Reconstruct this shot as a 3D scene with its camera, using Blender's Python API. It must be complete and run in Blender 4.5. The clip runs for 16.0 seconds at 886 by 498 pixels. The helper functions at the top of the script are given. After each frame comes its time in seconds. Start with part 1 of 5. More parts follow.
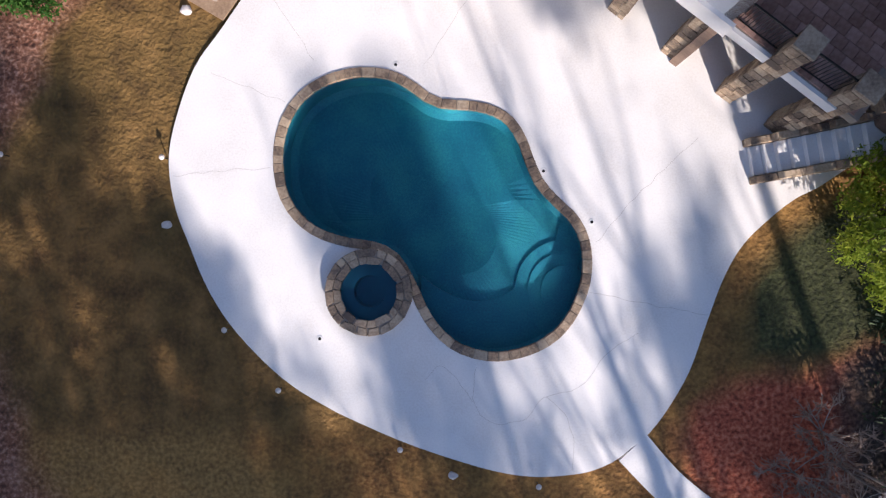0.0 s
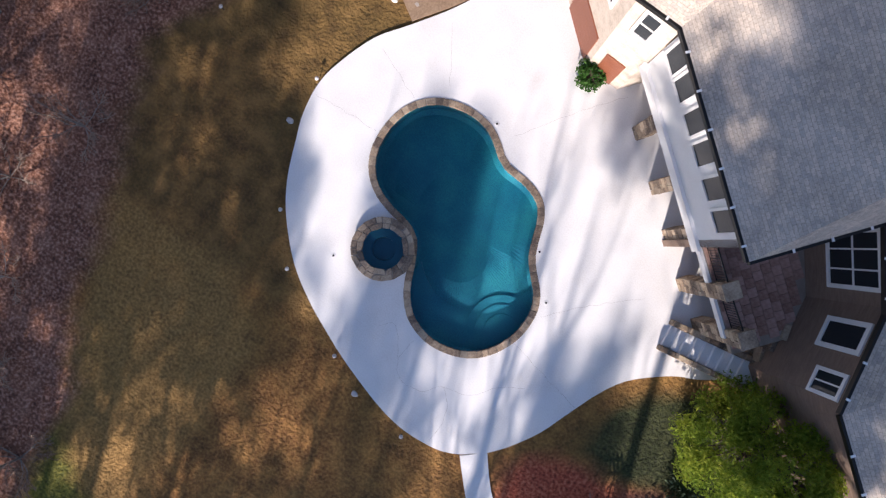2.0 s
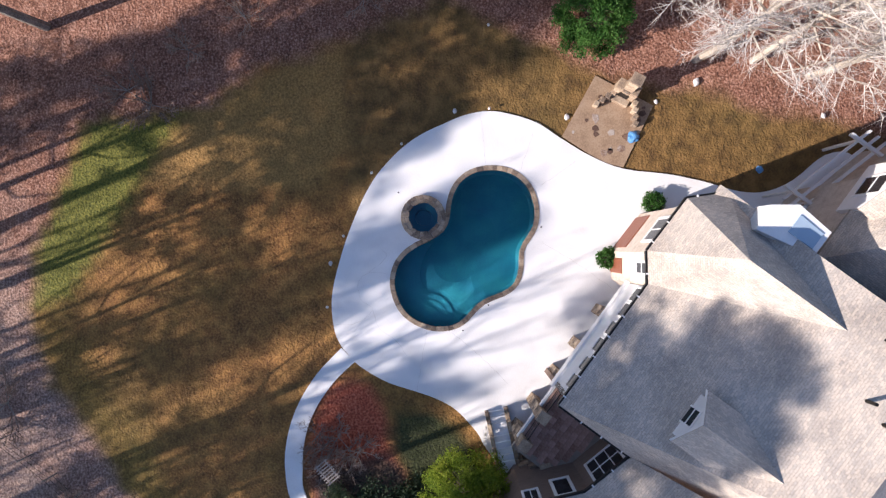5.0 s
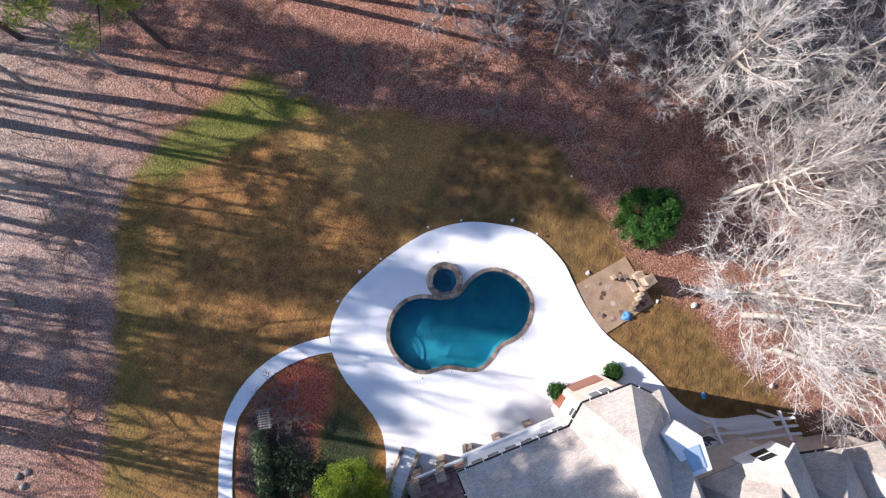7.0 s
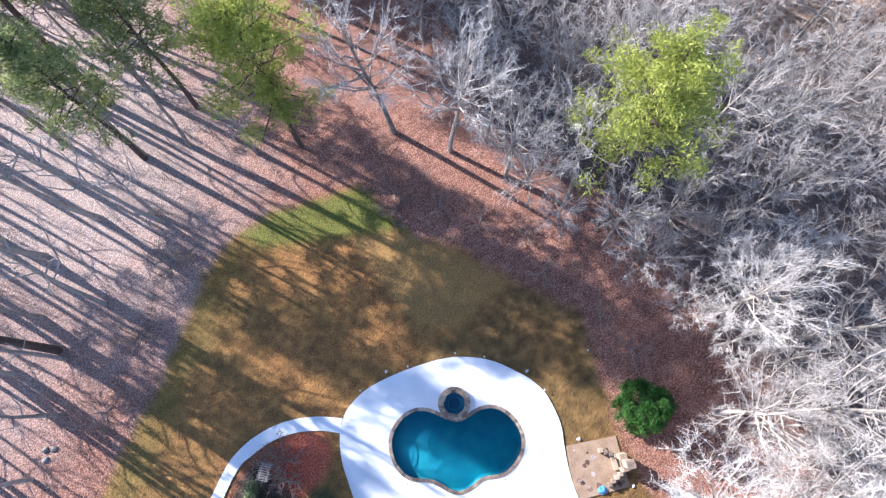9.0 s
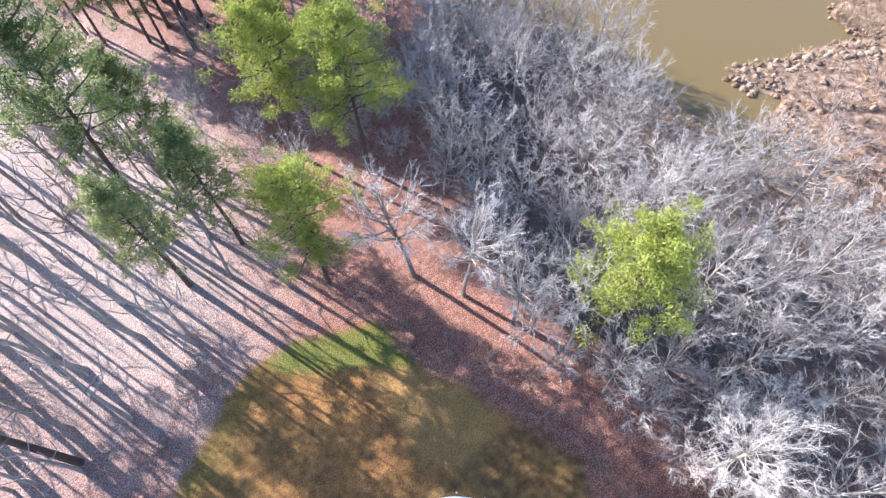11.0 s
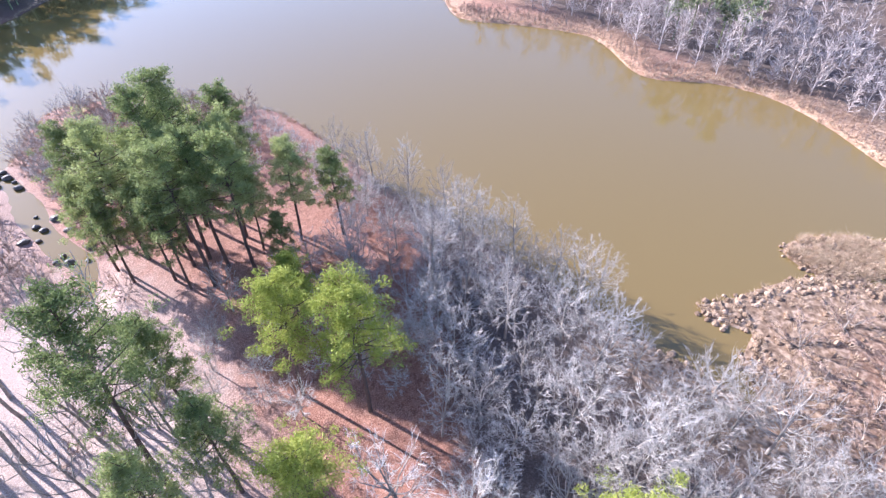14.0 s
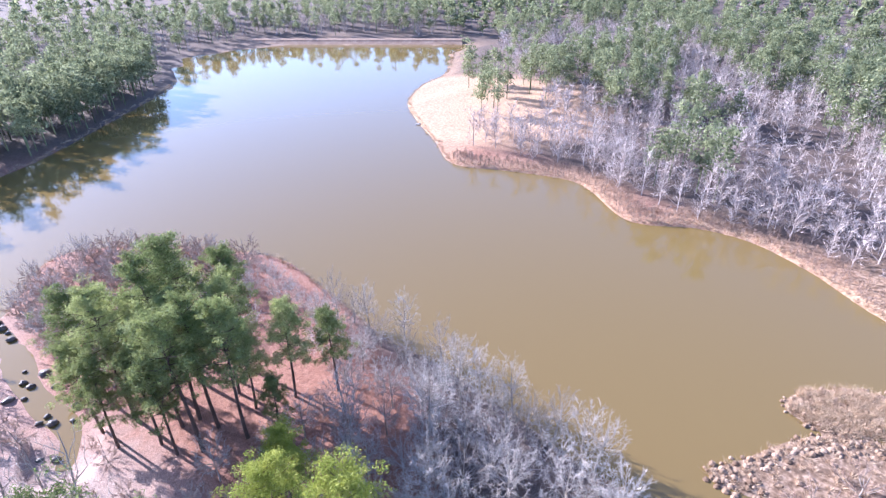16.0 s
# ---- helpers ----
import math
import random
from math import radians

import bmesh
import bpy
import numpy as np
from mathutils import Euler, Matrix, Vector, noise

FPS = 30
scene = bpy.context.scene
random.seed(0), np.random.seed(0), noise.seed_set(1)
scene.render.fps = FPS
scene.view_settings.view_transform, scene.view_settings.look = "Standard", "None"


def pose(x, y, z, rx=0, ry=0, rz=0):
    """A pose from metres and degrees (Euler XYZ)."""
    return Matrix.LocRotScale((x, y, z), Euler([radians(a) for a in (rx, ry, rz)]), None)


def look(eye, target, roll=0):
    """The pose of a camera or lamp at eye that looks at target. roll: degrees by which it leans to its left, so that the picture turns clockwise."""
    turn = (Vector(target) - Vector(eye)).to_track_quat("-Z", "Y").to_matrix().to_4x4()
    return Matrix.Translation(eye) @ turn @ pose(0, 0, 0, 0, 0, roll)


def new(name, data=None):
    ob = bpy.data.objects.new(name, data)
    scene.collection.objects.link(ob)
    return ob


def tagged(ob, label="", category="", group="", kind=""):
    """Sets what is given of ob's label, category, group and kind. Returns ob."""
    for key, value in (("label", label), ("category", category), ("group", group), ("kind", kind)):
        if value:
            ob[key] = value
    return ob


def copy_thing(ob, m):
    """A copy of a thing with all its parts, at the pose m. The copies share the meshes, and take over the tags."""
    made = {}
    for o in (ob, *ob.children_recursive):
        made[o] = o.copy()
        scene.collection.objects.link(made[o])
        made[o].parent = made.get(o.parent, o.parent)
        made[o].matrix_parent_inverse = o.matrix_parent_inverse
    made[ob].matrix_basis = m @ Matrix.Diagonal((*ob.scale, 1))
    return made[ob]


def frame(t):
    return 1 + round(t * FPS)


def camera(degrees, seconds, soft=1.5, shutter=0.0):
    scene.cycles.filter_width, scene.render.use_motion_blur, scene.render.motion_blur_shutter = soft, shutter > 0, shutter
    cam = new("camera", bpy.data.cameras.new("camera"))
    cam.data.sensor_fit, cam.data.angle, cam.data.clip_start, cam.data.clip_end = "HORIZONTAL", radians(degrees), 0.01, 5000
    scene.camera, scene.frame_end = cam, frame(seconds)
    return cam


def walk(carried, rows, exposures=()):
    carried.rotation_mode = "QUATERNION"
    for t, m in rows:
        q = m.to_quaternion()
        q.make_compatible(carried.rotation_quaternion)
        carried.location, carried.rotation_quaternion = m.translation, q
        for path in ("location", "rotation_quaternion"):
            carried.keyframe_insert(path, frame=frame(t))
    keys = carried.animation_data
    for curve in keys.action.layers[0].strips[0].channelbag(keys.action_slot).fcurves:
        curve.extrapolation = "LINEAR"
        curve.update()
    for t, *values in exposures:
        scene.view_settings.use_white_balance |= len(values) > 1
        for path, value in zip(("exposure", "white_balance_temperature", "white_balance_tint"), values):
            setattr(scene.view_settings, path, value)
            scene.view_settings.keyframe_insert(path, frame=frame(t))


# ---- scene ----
cam = camera(78.0, 16.0, 1.3)
# seconds, eye, turn
PATH = [
    (0, 0.059, 0.032, 18.828, 0.118, 0.640, 0.050),
    (0.5, 0.064, 0.015, 20.494, 0.310, 0.686, 8.273),
    (1, -0.099, 0.310, 22.153, -0.250, 0.555, 17.148),
    (1.5, -0.107, 0.395, 23.806, -0.205, 0.707, 26.417),
    (2, -0.348, 0.624, 25.541, -0.633, 0.656, 35.850),
    (2.5, -0.354, 0.529, 27.363, -0.297, 0.618, 44.989),
    (3, -0.342, 0.735, 29.091, -0.395, 1.033, 54.050),
    (3.5, -0.372, 0.810, 30.931, -0.222, 1.173, 63.236),
    (6, -0.721, -0.099, 40.441, 0.614, 0.186, 104.517),
    (6.5, -1.066, -0.316, 42.456, 2.824, 0.193, 112.887),
    (7, -1.555, -0.427, 44.497, 5.177, 0.514, 120.313),
    (7.5, -1.690, -0.683, 46.471, 7.956, 0.536, 126.389),
    (8, -1.677, -0.930, 48.442, 10.822, 0.482, 131.451),
    (8.5, -1.665, -0.980, 50.350, 13.836, 0.520, 135.638),
    (9, -1.476, -1.031, 52.345, 16.938, 0.411, 138.714),
    (11.5, -1.551, 0.120, 59.032, 33.408, 0.879, 142.578),
    (12, -1.877, -0.381, 60.861, 36.278, 0.781, 142.551),
    (12.5, -2.330, -1.124, 62.808, 39.076, 0.686, 142.486),
    (13, -2.847, -1.888, 64.580, 42.024, 0.679, 142.333),
    (13.5, -3.229, -2.594, 66.078, 45.148, 0.582, 142.210),
    (14, -3.800, -3.379, 67.827, 48.087, 0.521, 142.121),
    (14.5, -4.225, -4.276, 69.523, 51.095, 0.455, 141.907),
    (15, -4.597, -5.067, 71.124, 54.182, 0.374, 141.759),
    (15.5, -5.053, -5.888, 72.750, 57.194, 0.297, 141.585),
    (16, -5.538, -6.612, 74.386, 60.201, 0.276, 141.409),
]
walk(cam, [(t, pose(x, y, z, rx, ry, rz)) for t, x, y, z, rx, ry, rz in PATH],
     [(0, 0.8, 5800, 20), (3.5, 0.86, 5750, 20), (7, 1.03, 5450, 18), (9, 1.62, 5100, 17), (12, 1.9, 5150, 18), (16, 1.96, 4950, 26)])

# ---------------------------------------------------------------- light
SUN_EL, SUN_AZ = 24.0, -70.0          # degrees: height, and bearing from +x
sun_way = Vector((math.cos(radians(SUN_EL)) * math.cos(radians(SUN_AZ)),
                  math.cos(radians(SUN_EL)) * math.sin(radians(SUN_AZ)), math.sin(radians(SUN_EL))))
sun_data = bpy.data.lights.new("sun", "SUN")
sun_data.energy, sun_data.angle, sun_data.color = 5.0, radians(0.55), (1.0, 0.86, 0.66)
sun = new("sun", sun_data)
sun.matrix_world = look((0, 0, 80), Vector((0, 0, 80)) - sun_way)
world = bpy.data.worlds.new("sky")
scene.world = world
world.use_nodes = True
wn = world.node_tree.nodes
sky = wn.new("ShaderNodeTexSky")
sky.sky_type, sky.sun_disc = "NISHITA", False
sky.sun_elevation, sky.sun_rotation = radians(SUN_EL), radians(90 - SUN_AZ)
sky.air_density, sky.dust_density = 1.0, 0.5
world.node_tree.links.new(sky.outputs[0], wn["Background"].inputs[0])
wn["Background"].inputs[1].default_value = 0.092


# ---------------------------------------------------------------- materials
def material(name, stops, scale=1.0, rough=0.8, bump=0.3, fine=12.0, metal=0.0, detail=6.0, spots=None, per_object=0.0, per_island=0.0, stretch=None, distance=0.02, leafy=0.0):
    """A surface with noise at two scales; stops: colours from dark to light."""
    m = bpy.data.materials.new(name)
    m.use_nodes = True
    n, l = m.node_tree.nodes, m.node_tree.links
    b = n["Principled BSDF"]
    b.inputs["Roughness"].default_value, b.inputs["Metallic"].default_value = rough, metal
    co = n.new("ShaderNodeTexCoord")
    vec = co.outputs["Object"]
    if stretch:
        mp = n.new("ShaderNodeMapping")
        mp.inputs["Scale"].default_value = stretch
        l.new(vec, mp.inputs["Vector"])
        vec = mp.outputs[0]
    big, small = n.new("ShaderNodeTexNoise"), n.new("ShaderNodeTexNoise")
    for node, s, d in ((big, scale, detail), (small, scale * fine, 4.0)):
        node.inputs["Scale"].default_value, node.inputs["Detail"].default_value = s, d
        l.new(vec, node.inputs["Vector"])
    mixed = n.new("ShaderNodeMath")
    mixed.operation = "MULTIPLY_ADD"
    mixed.inputs[1].default_value = 0.45
    half = n.new("ShaderNodeMath")
    half.operation = "MULTIPLY"
    half.inputs[1].default_value = 0.55
    l.new(big.outputs[0], half.inputs[0])
    l.new(small.outputs[0], mixed.inputs[0])
    l.new(half.outputs[0], mixed.inputs[2])
    value = mixed.outputs[0]
    if per_object or per_island:
        src = n.new("ShaderNodeObjectInfo").outputs["Random"] if per_object else n.new("ShaderNodeNewGeometry").outputs["Random Per Island"]
        k = n.new("ShaderNodeMath")
        k.operation = "MULTIPLY_ADD"
        k.inputs[1].default_value = per_object or per_island
        k2 = n.new("ShaderNodeMath")
        k2.operation = "SUBTRACT"
        k2.inputs[1].default_value = (per_object or per_island) / 2
        l.new(src, k.inputs[0])
        l.new(value, k.inputs[2])
        l.new(k.outputs[0], k2.inputs[0])
        value = k2.outputs[0]
    ramp = n.new("ShaderNodeValToRGB")
    el = ramp.color_ramp.elements
    while len(el) < len(stops):
        el.new(0.5)
    for i, c in enumerate(stops):
        el[i].position = 0.3 + 0.4 * i / max(1, len(stops) - 1)
        el[i].color = (*c, 1)
    l.new(value, ramp.inputs[0])
    l.new(ramp.outputs[0], b.inputs["Base Color"])
    if bump:
        bm_ = n.new("ShaderNodeBump")
        bm_.inputs["Strength"].default_value, bm_.inputs["Distance"].default_value = bump, distance
        l.new(small.outputs[0], bm_.inputs["Height"])
        l.new(bm_.outputs[0], b.inputs["Normal"])
    if leafy:
        b.inputs["Specular IOR Level"].default_value = 0.15
        through_ = n.new("ShaderNodeBsdfTranslucent")
        l.new(ramp.outputs[0], through_.inputs["Color"])
        both = n.new("ShaderNodeMixShader")
        both.inputs[0].default_value = leafy
        l.new(b.outputs[0], both.inputs[1])
        l.new(through_.outputs[0], both.inputs[2])
        l.new(both.outputs[0], n["Material Output"].inputs["Surface"])
    return m


def node(m, kind, **settings):
    nd = m.node_tree.nodes.new(kind)
    for key, value in settings.items():
        if key == "operation":
            nd.operation = value
        elif key == "blend":
            nd.data_type, nd.blend_type = "RGBA", value
        else:
            nd.inputs[key].default_value = value
    return nd


def water_material(name, colour, rough, ripple_scale, ripple, transmit):
    m = bpy.data.materials.new(name)
    m.use_nodes = True
    n, l = m.node_tree.nodes, m.node_tree.links
    b = n["Principled BSDF"]
    b.inputs["Base Color"].default_value = (*colour, 1)
    b.inputs["Roughness"].default_value, b.inputs["IOR"].default_value = rough, 1.33
    b.inputs["Transmission Weight"].default_value = transmit
    co = n.new("ShaderNodeTexCoord")
    no = n.new("ShaderNodeTexNoise")
    no.inputs["Scale"].default_value, no.inputs["Detail"].default_value = ripple_scale, 3.0
    bp = n.new("ShaderNodeBump")
    bp.inputs["Strength"].default_value, bp.inputs["Distance"].default_value = ripple, 0.05
    l.new(co.outputs["Object"], no.inputs["Vector"])
    l.new(no.outputs[0], bp.inputs["Height"])
    l.new(bp.outputs[0], b.inputs["Normal"])
    return m


M_concrete = material("pale_concrete", [(0.68, 0.66, 0.64), (0.78, 0.77, 0.76), (0.84, 0.83, 0.82)], 0.5, 0.75, 0.1, 30)
M_stone = material("fieldstone", [(0.12, 0.09, 0.07), (0.3, 0.22, 0.15), (0.48, 0.38, 0.27)], 1.6, 0.8, 0.5, 8, per_object=0.35, per_island=0)
M_stone_joined = material("fieldstone_wall", [(0.16, 0.11, 0.07), (0.34, 0.24, 0.14), (0.5, 0.4, 0.26)], 1.6, 0.85, 0.5, 8, per_island=0.4)
M_mortar = material("mortar", [(0.25, 0.21, 0.17), (0.38, 0.33, 0.28)], 3, 0.9, 0.3)
M_plaster = material("pool_plaster", [(0.009, 0.115, 0.21), (0.016, 0.185, 0.265), (0.04, 0.27, 0.31)], 0.7, 0.6, 0.1, 20)
M_white = material("white_paint", [(0.74, 0.73, 0.71), (0.82, 0.81, 0.8)], 1.2, 0.5, 0.05, 10)
M_shake = material("cedar_shingle_wall", [(0.15, 0.1, 0.075), (0.25, 0.175, 0.13)], 2.0, 0.85, 0.5, 6, stretch=(1, 1, 5))
M_dark_metal = material("dark_metal", [(0.015, 0.014, 0.013), (0.03, 0.028, 0.026)], 5, 0.45, 0.0, metal=0.6)
M_brown_trim = material("stained_wood", [(0.16, 0.05, 0.025), (0.26, 0.09, 0.045)], 2, 0.5, 0.2, 10, stretch=(1, 1, 6))
M_bark = material("grey_bark", [(0.12, 0.1, 0.085), (0.3, 0.26, 0.22), (0.42, 0.38, 0.34)], 1.5, 0.9, 0.5, 8, per_object=0.2)
M_pale_bark = material("pale_bark", [(0.28, 0.24, 0.19), (0.44, 0.385, 0.315), (0.56, 0.5, 0.42)], 1.2, 0.9, 0.4, 8, per_object=0.2)
M_twig = material("bare_twigs", [(0.28, 0.245, 0.215), (0.42, 0.38, 0.34), (0.57, 0.525, 0.475)], 0.8, 0.9, 0.0, per_object=0.35)
M_red_twig = material("reddish_twigs", [(0.16, 0.1, 0.075), (0.29, 0.2, 0.15), (0.4, 0.3, 0.23)], 0.8, 0.9, 0.0, per_object=0.2)
M_pine_bark = material("pine_bark", [(0.05, 0.035, 0.03), (0.13, 0.09, 0.07)], 2, 0.95, 0.6, 8)
M_needle = material("pine_needles", [(0.11, 0.145, 0.052), (0.25, 0.29, 0.105), (0.42, 0.45, 0.18)], 0.5, 0.6, 0.0, 8, per_object=0.3, leafy=0.45)
M_needle_bright = material("sunny_needles", [(0.12, 0.15, 0.025), (0.27, 0.31, 0.055), (0.46, 0.47, 0.11)], 0.6, 0.6, 0.0, 8, per_object=0.15, leafy=0.4)
M_bush = material("evergreen_leaves", [(0.015, 0.05, 0.012), (0.045, 0.12, 0.02), (0.11, 0.21, 0.05)], 1.0, 0.6, 0.0, 8, leafy=0.3)
M_far_twig = material("far_twigs", [(0.27, 0.22, 0.2), (0.43, 0.37, 0.345), (0.62, 0.55, 0.51)], 0.05, 0.9, 0.0, per_island=0.5)
# Pale blue base colour stands in for sky reflected in the pane.
M_skylight = water_material("skylight_glass", (0.35, 0.45, 0.55), 0.1, 0.5, 0.0, 0.0)
# Paler and greyer than the near needles: distance haze mixed into the colour.
M_far_needle = material("far_needles", [(0.115, 0.138, 0.075), (0.22, 0.248, 0.135), (0.37, 0.395, 0.22)], 0.04, 0.8, 0.0, per_island=0.4, leafy=0.45)
M_conifer = material("conifer_leaves", [(0.07, 0.13, 0.014), (0.21, 0.29, 0.03), (0.48, 0.5, 0.06)], 0.9, 0.7, 0.0, 8, leafy=0.5)
# Pool plaster in a darker copy, with the spa rim's shade painted in.
M_spa_shade = material("shaded_spa_plaster", [(0.012, 0.09, 0.16), (0.02, 0.13, 0.21)], 2, 0.4, 0.05)
M_tussock = material("matted_dead_grass", [(0.12, 0.075, 0.045), (0.24, 0.16, 0.1), (0.4, 0.29, 0.2)], 0.5, 0.95, 0.8, 14, per_island=0.4, distance=0.06)
M_reed = material("dry_reeds", [(0.3, 0.2, 0.12), (0.46, 0.34, 0.22), (0.6, 0.47, 0.33)], 0.6, 0.95, 0.4, 8, per_island=0.3)


def shingles():
    m = material("asphalt_shingles", [(0.28, 0.245, 0.21), (0.45, 0.4, 0.345), (0.62, 0.555, 0.48)], 0.5, 0.9, 0.3, 30)
    n, l = m.node_tree.nodes, m.node_tree.links
    uv = n.new("ShaderNodeUVMap")
    brick = n.new("ShaderNodeTexBrick")
    brick.inputs["Scale"].default_value = 1.0
    brick.inputs["Brick Width"].default_value, brick.inputs["Row Height"].default_value = 0.24, 0.12
    brick.inputs["Mortar Size"].default_value = 0.006
    brick.inputs["Color1"].default_value, brick.inputs["Color2"].default_value = (1.14, 1.1, 1.06, 1), (0.84, 0.85, 0.87, 1)
    brick.inputs["Mortar"].default_value = (0.62, 0.62, 0.62, 1)
    l.new(uv.outputs[0], brick.inputs["Vector"])
    mix = node(m, "ShaderNodeMix", blend="MULTIPLY")
    mix.inputs[0].default_value = 1.0
    b = n["Principled BSDF"]
    old = b.inputs["Base Color"].links[0].from_socket
    l.new(old, mix.inputs[6])
    l.new(brick.outputs[0], mix.inputs[7])
    l.new(mix.outputs[2], b.inputs["Base Color"])
    return m


M_shingle = shingles()


M_pool_water = water_material("pool_water", (0.45, 0.86, 0.93), 0.02, 2.5, 0.15, 1.0)
M_lake_water = water_material("lake_water", (0.165, 0.114, 0.037), 0.05, 0.8, 0.12, 0.0)
M_lake_water.node_tree.nodes["Principled BSDF"].inputs["IOR"].default_value = 1.5
M_glass = water_material("window_glass", (0.02, 0.025, 0.03), 0.05, 0.5, 0.0, 0.0)


# ---------------------------------------------------------------- builders
def part(name, bm, mat, parent=None, label=""):
    """One bmesh as one mesh object, under a thing or a part."""
    me = bpy.data.meshes.new(name)
    bm.to_mesh(me)
    bm.free()
    me.materials.append(mat)
    ob = new(name, me)
    if parent:
        ob.parent = parent
        ob.matrix_parent_inverse = Matrix.Translation(-base_of(parent))
    if label:
        ob["label"] = label
    return ob


def base_of(ob):
    return ob.location if ob.parent is None else Vector((0, 0, 0))


def thing(name, base, label, category, group="", kind=""):
    ob = new(name)
    ob.location = base
    return tagged(ob, label, category, group, kind)


def poly_mesh(verts, faces):
    bm = bmesh.new()
    vs = [bm.verts.new(v) for v in verts]
    for f in faces:
        bm.faces.new([vs[i] for i in f])
    return bm


def add_box(bm, corners, z0, z1):
    """A prism over plan corners (counter-clockwise), from z0 to z1."""
    lo = [bm.verts.new((x, y, z0)) for x, y in corners]
    hi = [bm.verts.new((x, y, z1)) for x, y in corners]
    n = len(corners)
    bm.faces.new(lo[::-1])
    bm.faces.new(hi)
    for i in range(n):
        bm.faces.new((lo[i], lo[(i + 1) % n], hi[(i + 1) % n], hi[i]))


def bevelled(bm, width):
    bmesh.ops.recalc_face_normals(bm, faces=bm.faces)
    bmesh.ops.bevel(bm, geom=list(bm.edges), offset=width, segments=1, affect="EDGES")
    return bm


def spline(points, per=6, closed=True):
    """A smooth line through plan points (Catmull-Rom)."""
    p = np.array(points, float)
    n, out = len(p), []
    for i in range(n if closed else n - 1):
        a, b, c, d = (p[(i + k) % n] if closed else p[min(max(i + k, 0), n - 1)] for k in (-1, 0, 1, 2))
        for s in np.arange(per) / per:
            out.append(0.5 * (2 * b + (c - a) * s + (2 * a - 5 * b + 4 * c - d) * s**2 + (3 * b - 3 * c + d - a) * s**3))
    if not closed:
        out.append(p[-1])
    return np.array(out)


def even(line, count, closed=True):
    """count points evenly along a line."""
    q = np.vstack([line, line[:1]]) if closed else line
    s = np.r_[0, np.cumsum(np.linalg.norm(np.diff(q, axis=0), axis=1))]
    at = np.linspace(0, s[-1], count + 1)[:-1] if closed else np.linspace(0, s[-1], count)
    return np.stack([np.interp(at, s, q[:, k]) for k in (0, 1)], 1)


def offset(line, d):
    """A closed counter-clockwise line moved outwards by d."""
    t = np.roll(line, -1, 0) - np.roll(line, 1, 0)
    t /= np.linalg.norm(t, axis=1)[:, None] + 1e-9
    return line + d * np.stack([t[:, 1], -t[:, 0]], 1)


def ccw(line):
    x, y = line.T
    return line if np.sum(x * np.roll(y, -1) - y * np.roll(x, -1)) > 0 else line[::-1]


def side(points, line):
    """Signed distance of plan points from a closed line (inside is positive)."""
    a, b = line, np.roll(line, -1, 0)
    best, inside = np.full(len(points), 1e9), np.zeros(len(points), bool)
    x, y = points.T
    for (ax, ay), (bx, by) in zip(a, b):
        dx, dy = bx - ax, by - ay
        s = np.clip(((x - ax) * dx + (y - ay) * dy) / (dx * dx + dy * dy + 1e-12), 0, 1)
        best = np.minimum(best, np.hypot(x - ax - s * dx, y - ay - s * dy))
        if ay != by:
            inside ^= ((ay > y) != (by > y)) & (x < (bx - ax) * (y - ay) / (by - ay) + ax)
    return np.where(inside, best, -best)


def filled(outer, holes=(), z0=0.0, z1=0.1):
    """A slab over a plan outline with holes."""
    bm = bmesh.new()
    loops, edges = [], []
    for line in (outer, *holes):
        vs = [bm.verts.new((x, y, z1)) for x, y in line]
        loops.append(vs)
        edges += [bm.edges.new((vs[i], vs[(i + 1) % len(vs)])) for i in range(len(vs))]
    bmesh.ops.triangle_fill(bm, use_beauty=True, use_dissolve=False, edges=edges)
    for f in bm.faces:
        if f.normal.z < 0:
            f.normal_flip()
    for vs in loops:
        lo = [bm.verts.new((v.co.x, v.co.y, z0)) for v in vs]
        for i in range(len(vs)):
            j = (i + 1) % len(vs)
            bm.faces.new((vs[i], lo[i], lo[j], vs[j]))
    return bm


# ---------------------------------------------------------------- plan
WATER = -3.45
POOL = ccw(spline([(-2.96, 6.35), (-3.94, 6.17), (-4.82, 5.75), (-5.5, 5.06), (-5.93, 4.09), (-6.03, 3.01), (-5.85, 1.95), (-5.35, 1.1),
                   (-4.6, 0.5), (-3.6, 0.15), (-2.6, 0.0), (-1.9, -0.35), (-1.36, -1.27), (-0.91, -2.25), (-0.32, -3.02), (0.36, -3.51), (1.33, -3.79),
                   (2.3, -3.73), (3.27, -3.4), (4.04, -2.82), (4.62, -1.94), (4.95, -0.88), (4.91, 0.29), (4.52, 1.16), (3.84, 1.84),
                   (3.3, 2.45), (2.97, 3.2), (2.68, 3.98), (2.2, 4.66), (1.52, 5.03), (0.74, 5.19), (-0.04, 5.22), (-0.62, 5.44),
                   (-1.21, 5.88), (-1.99, 6.25)], 4))
SPA, SPA_OUT, SPA_IN, SPA_TOP = (-2.68, -1.4), 1.47, 0.98, 0.32
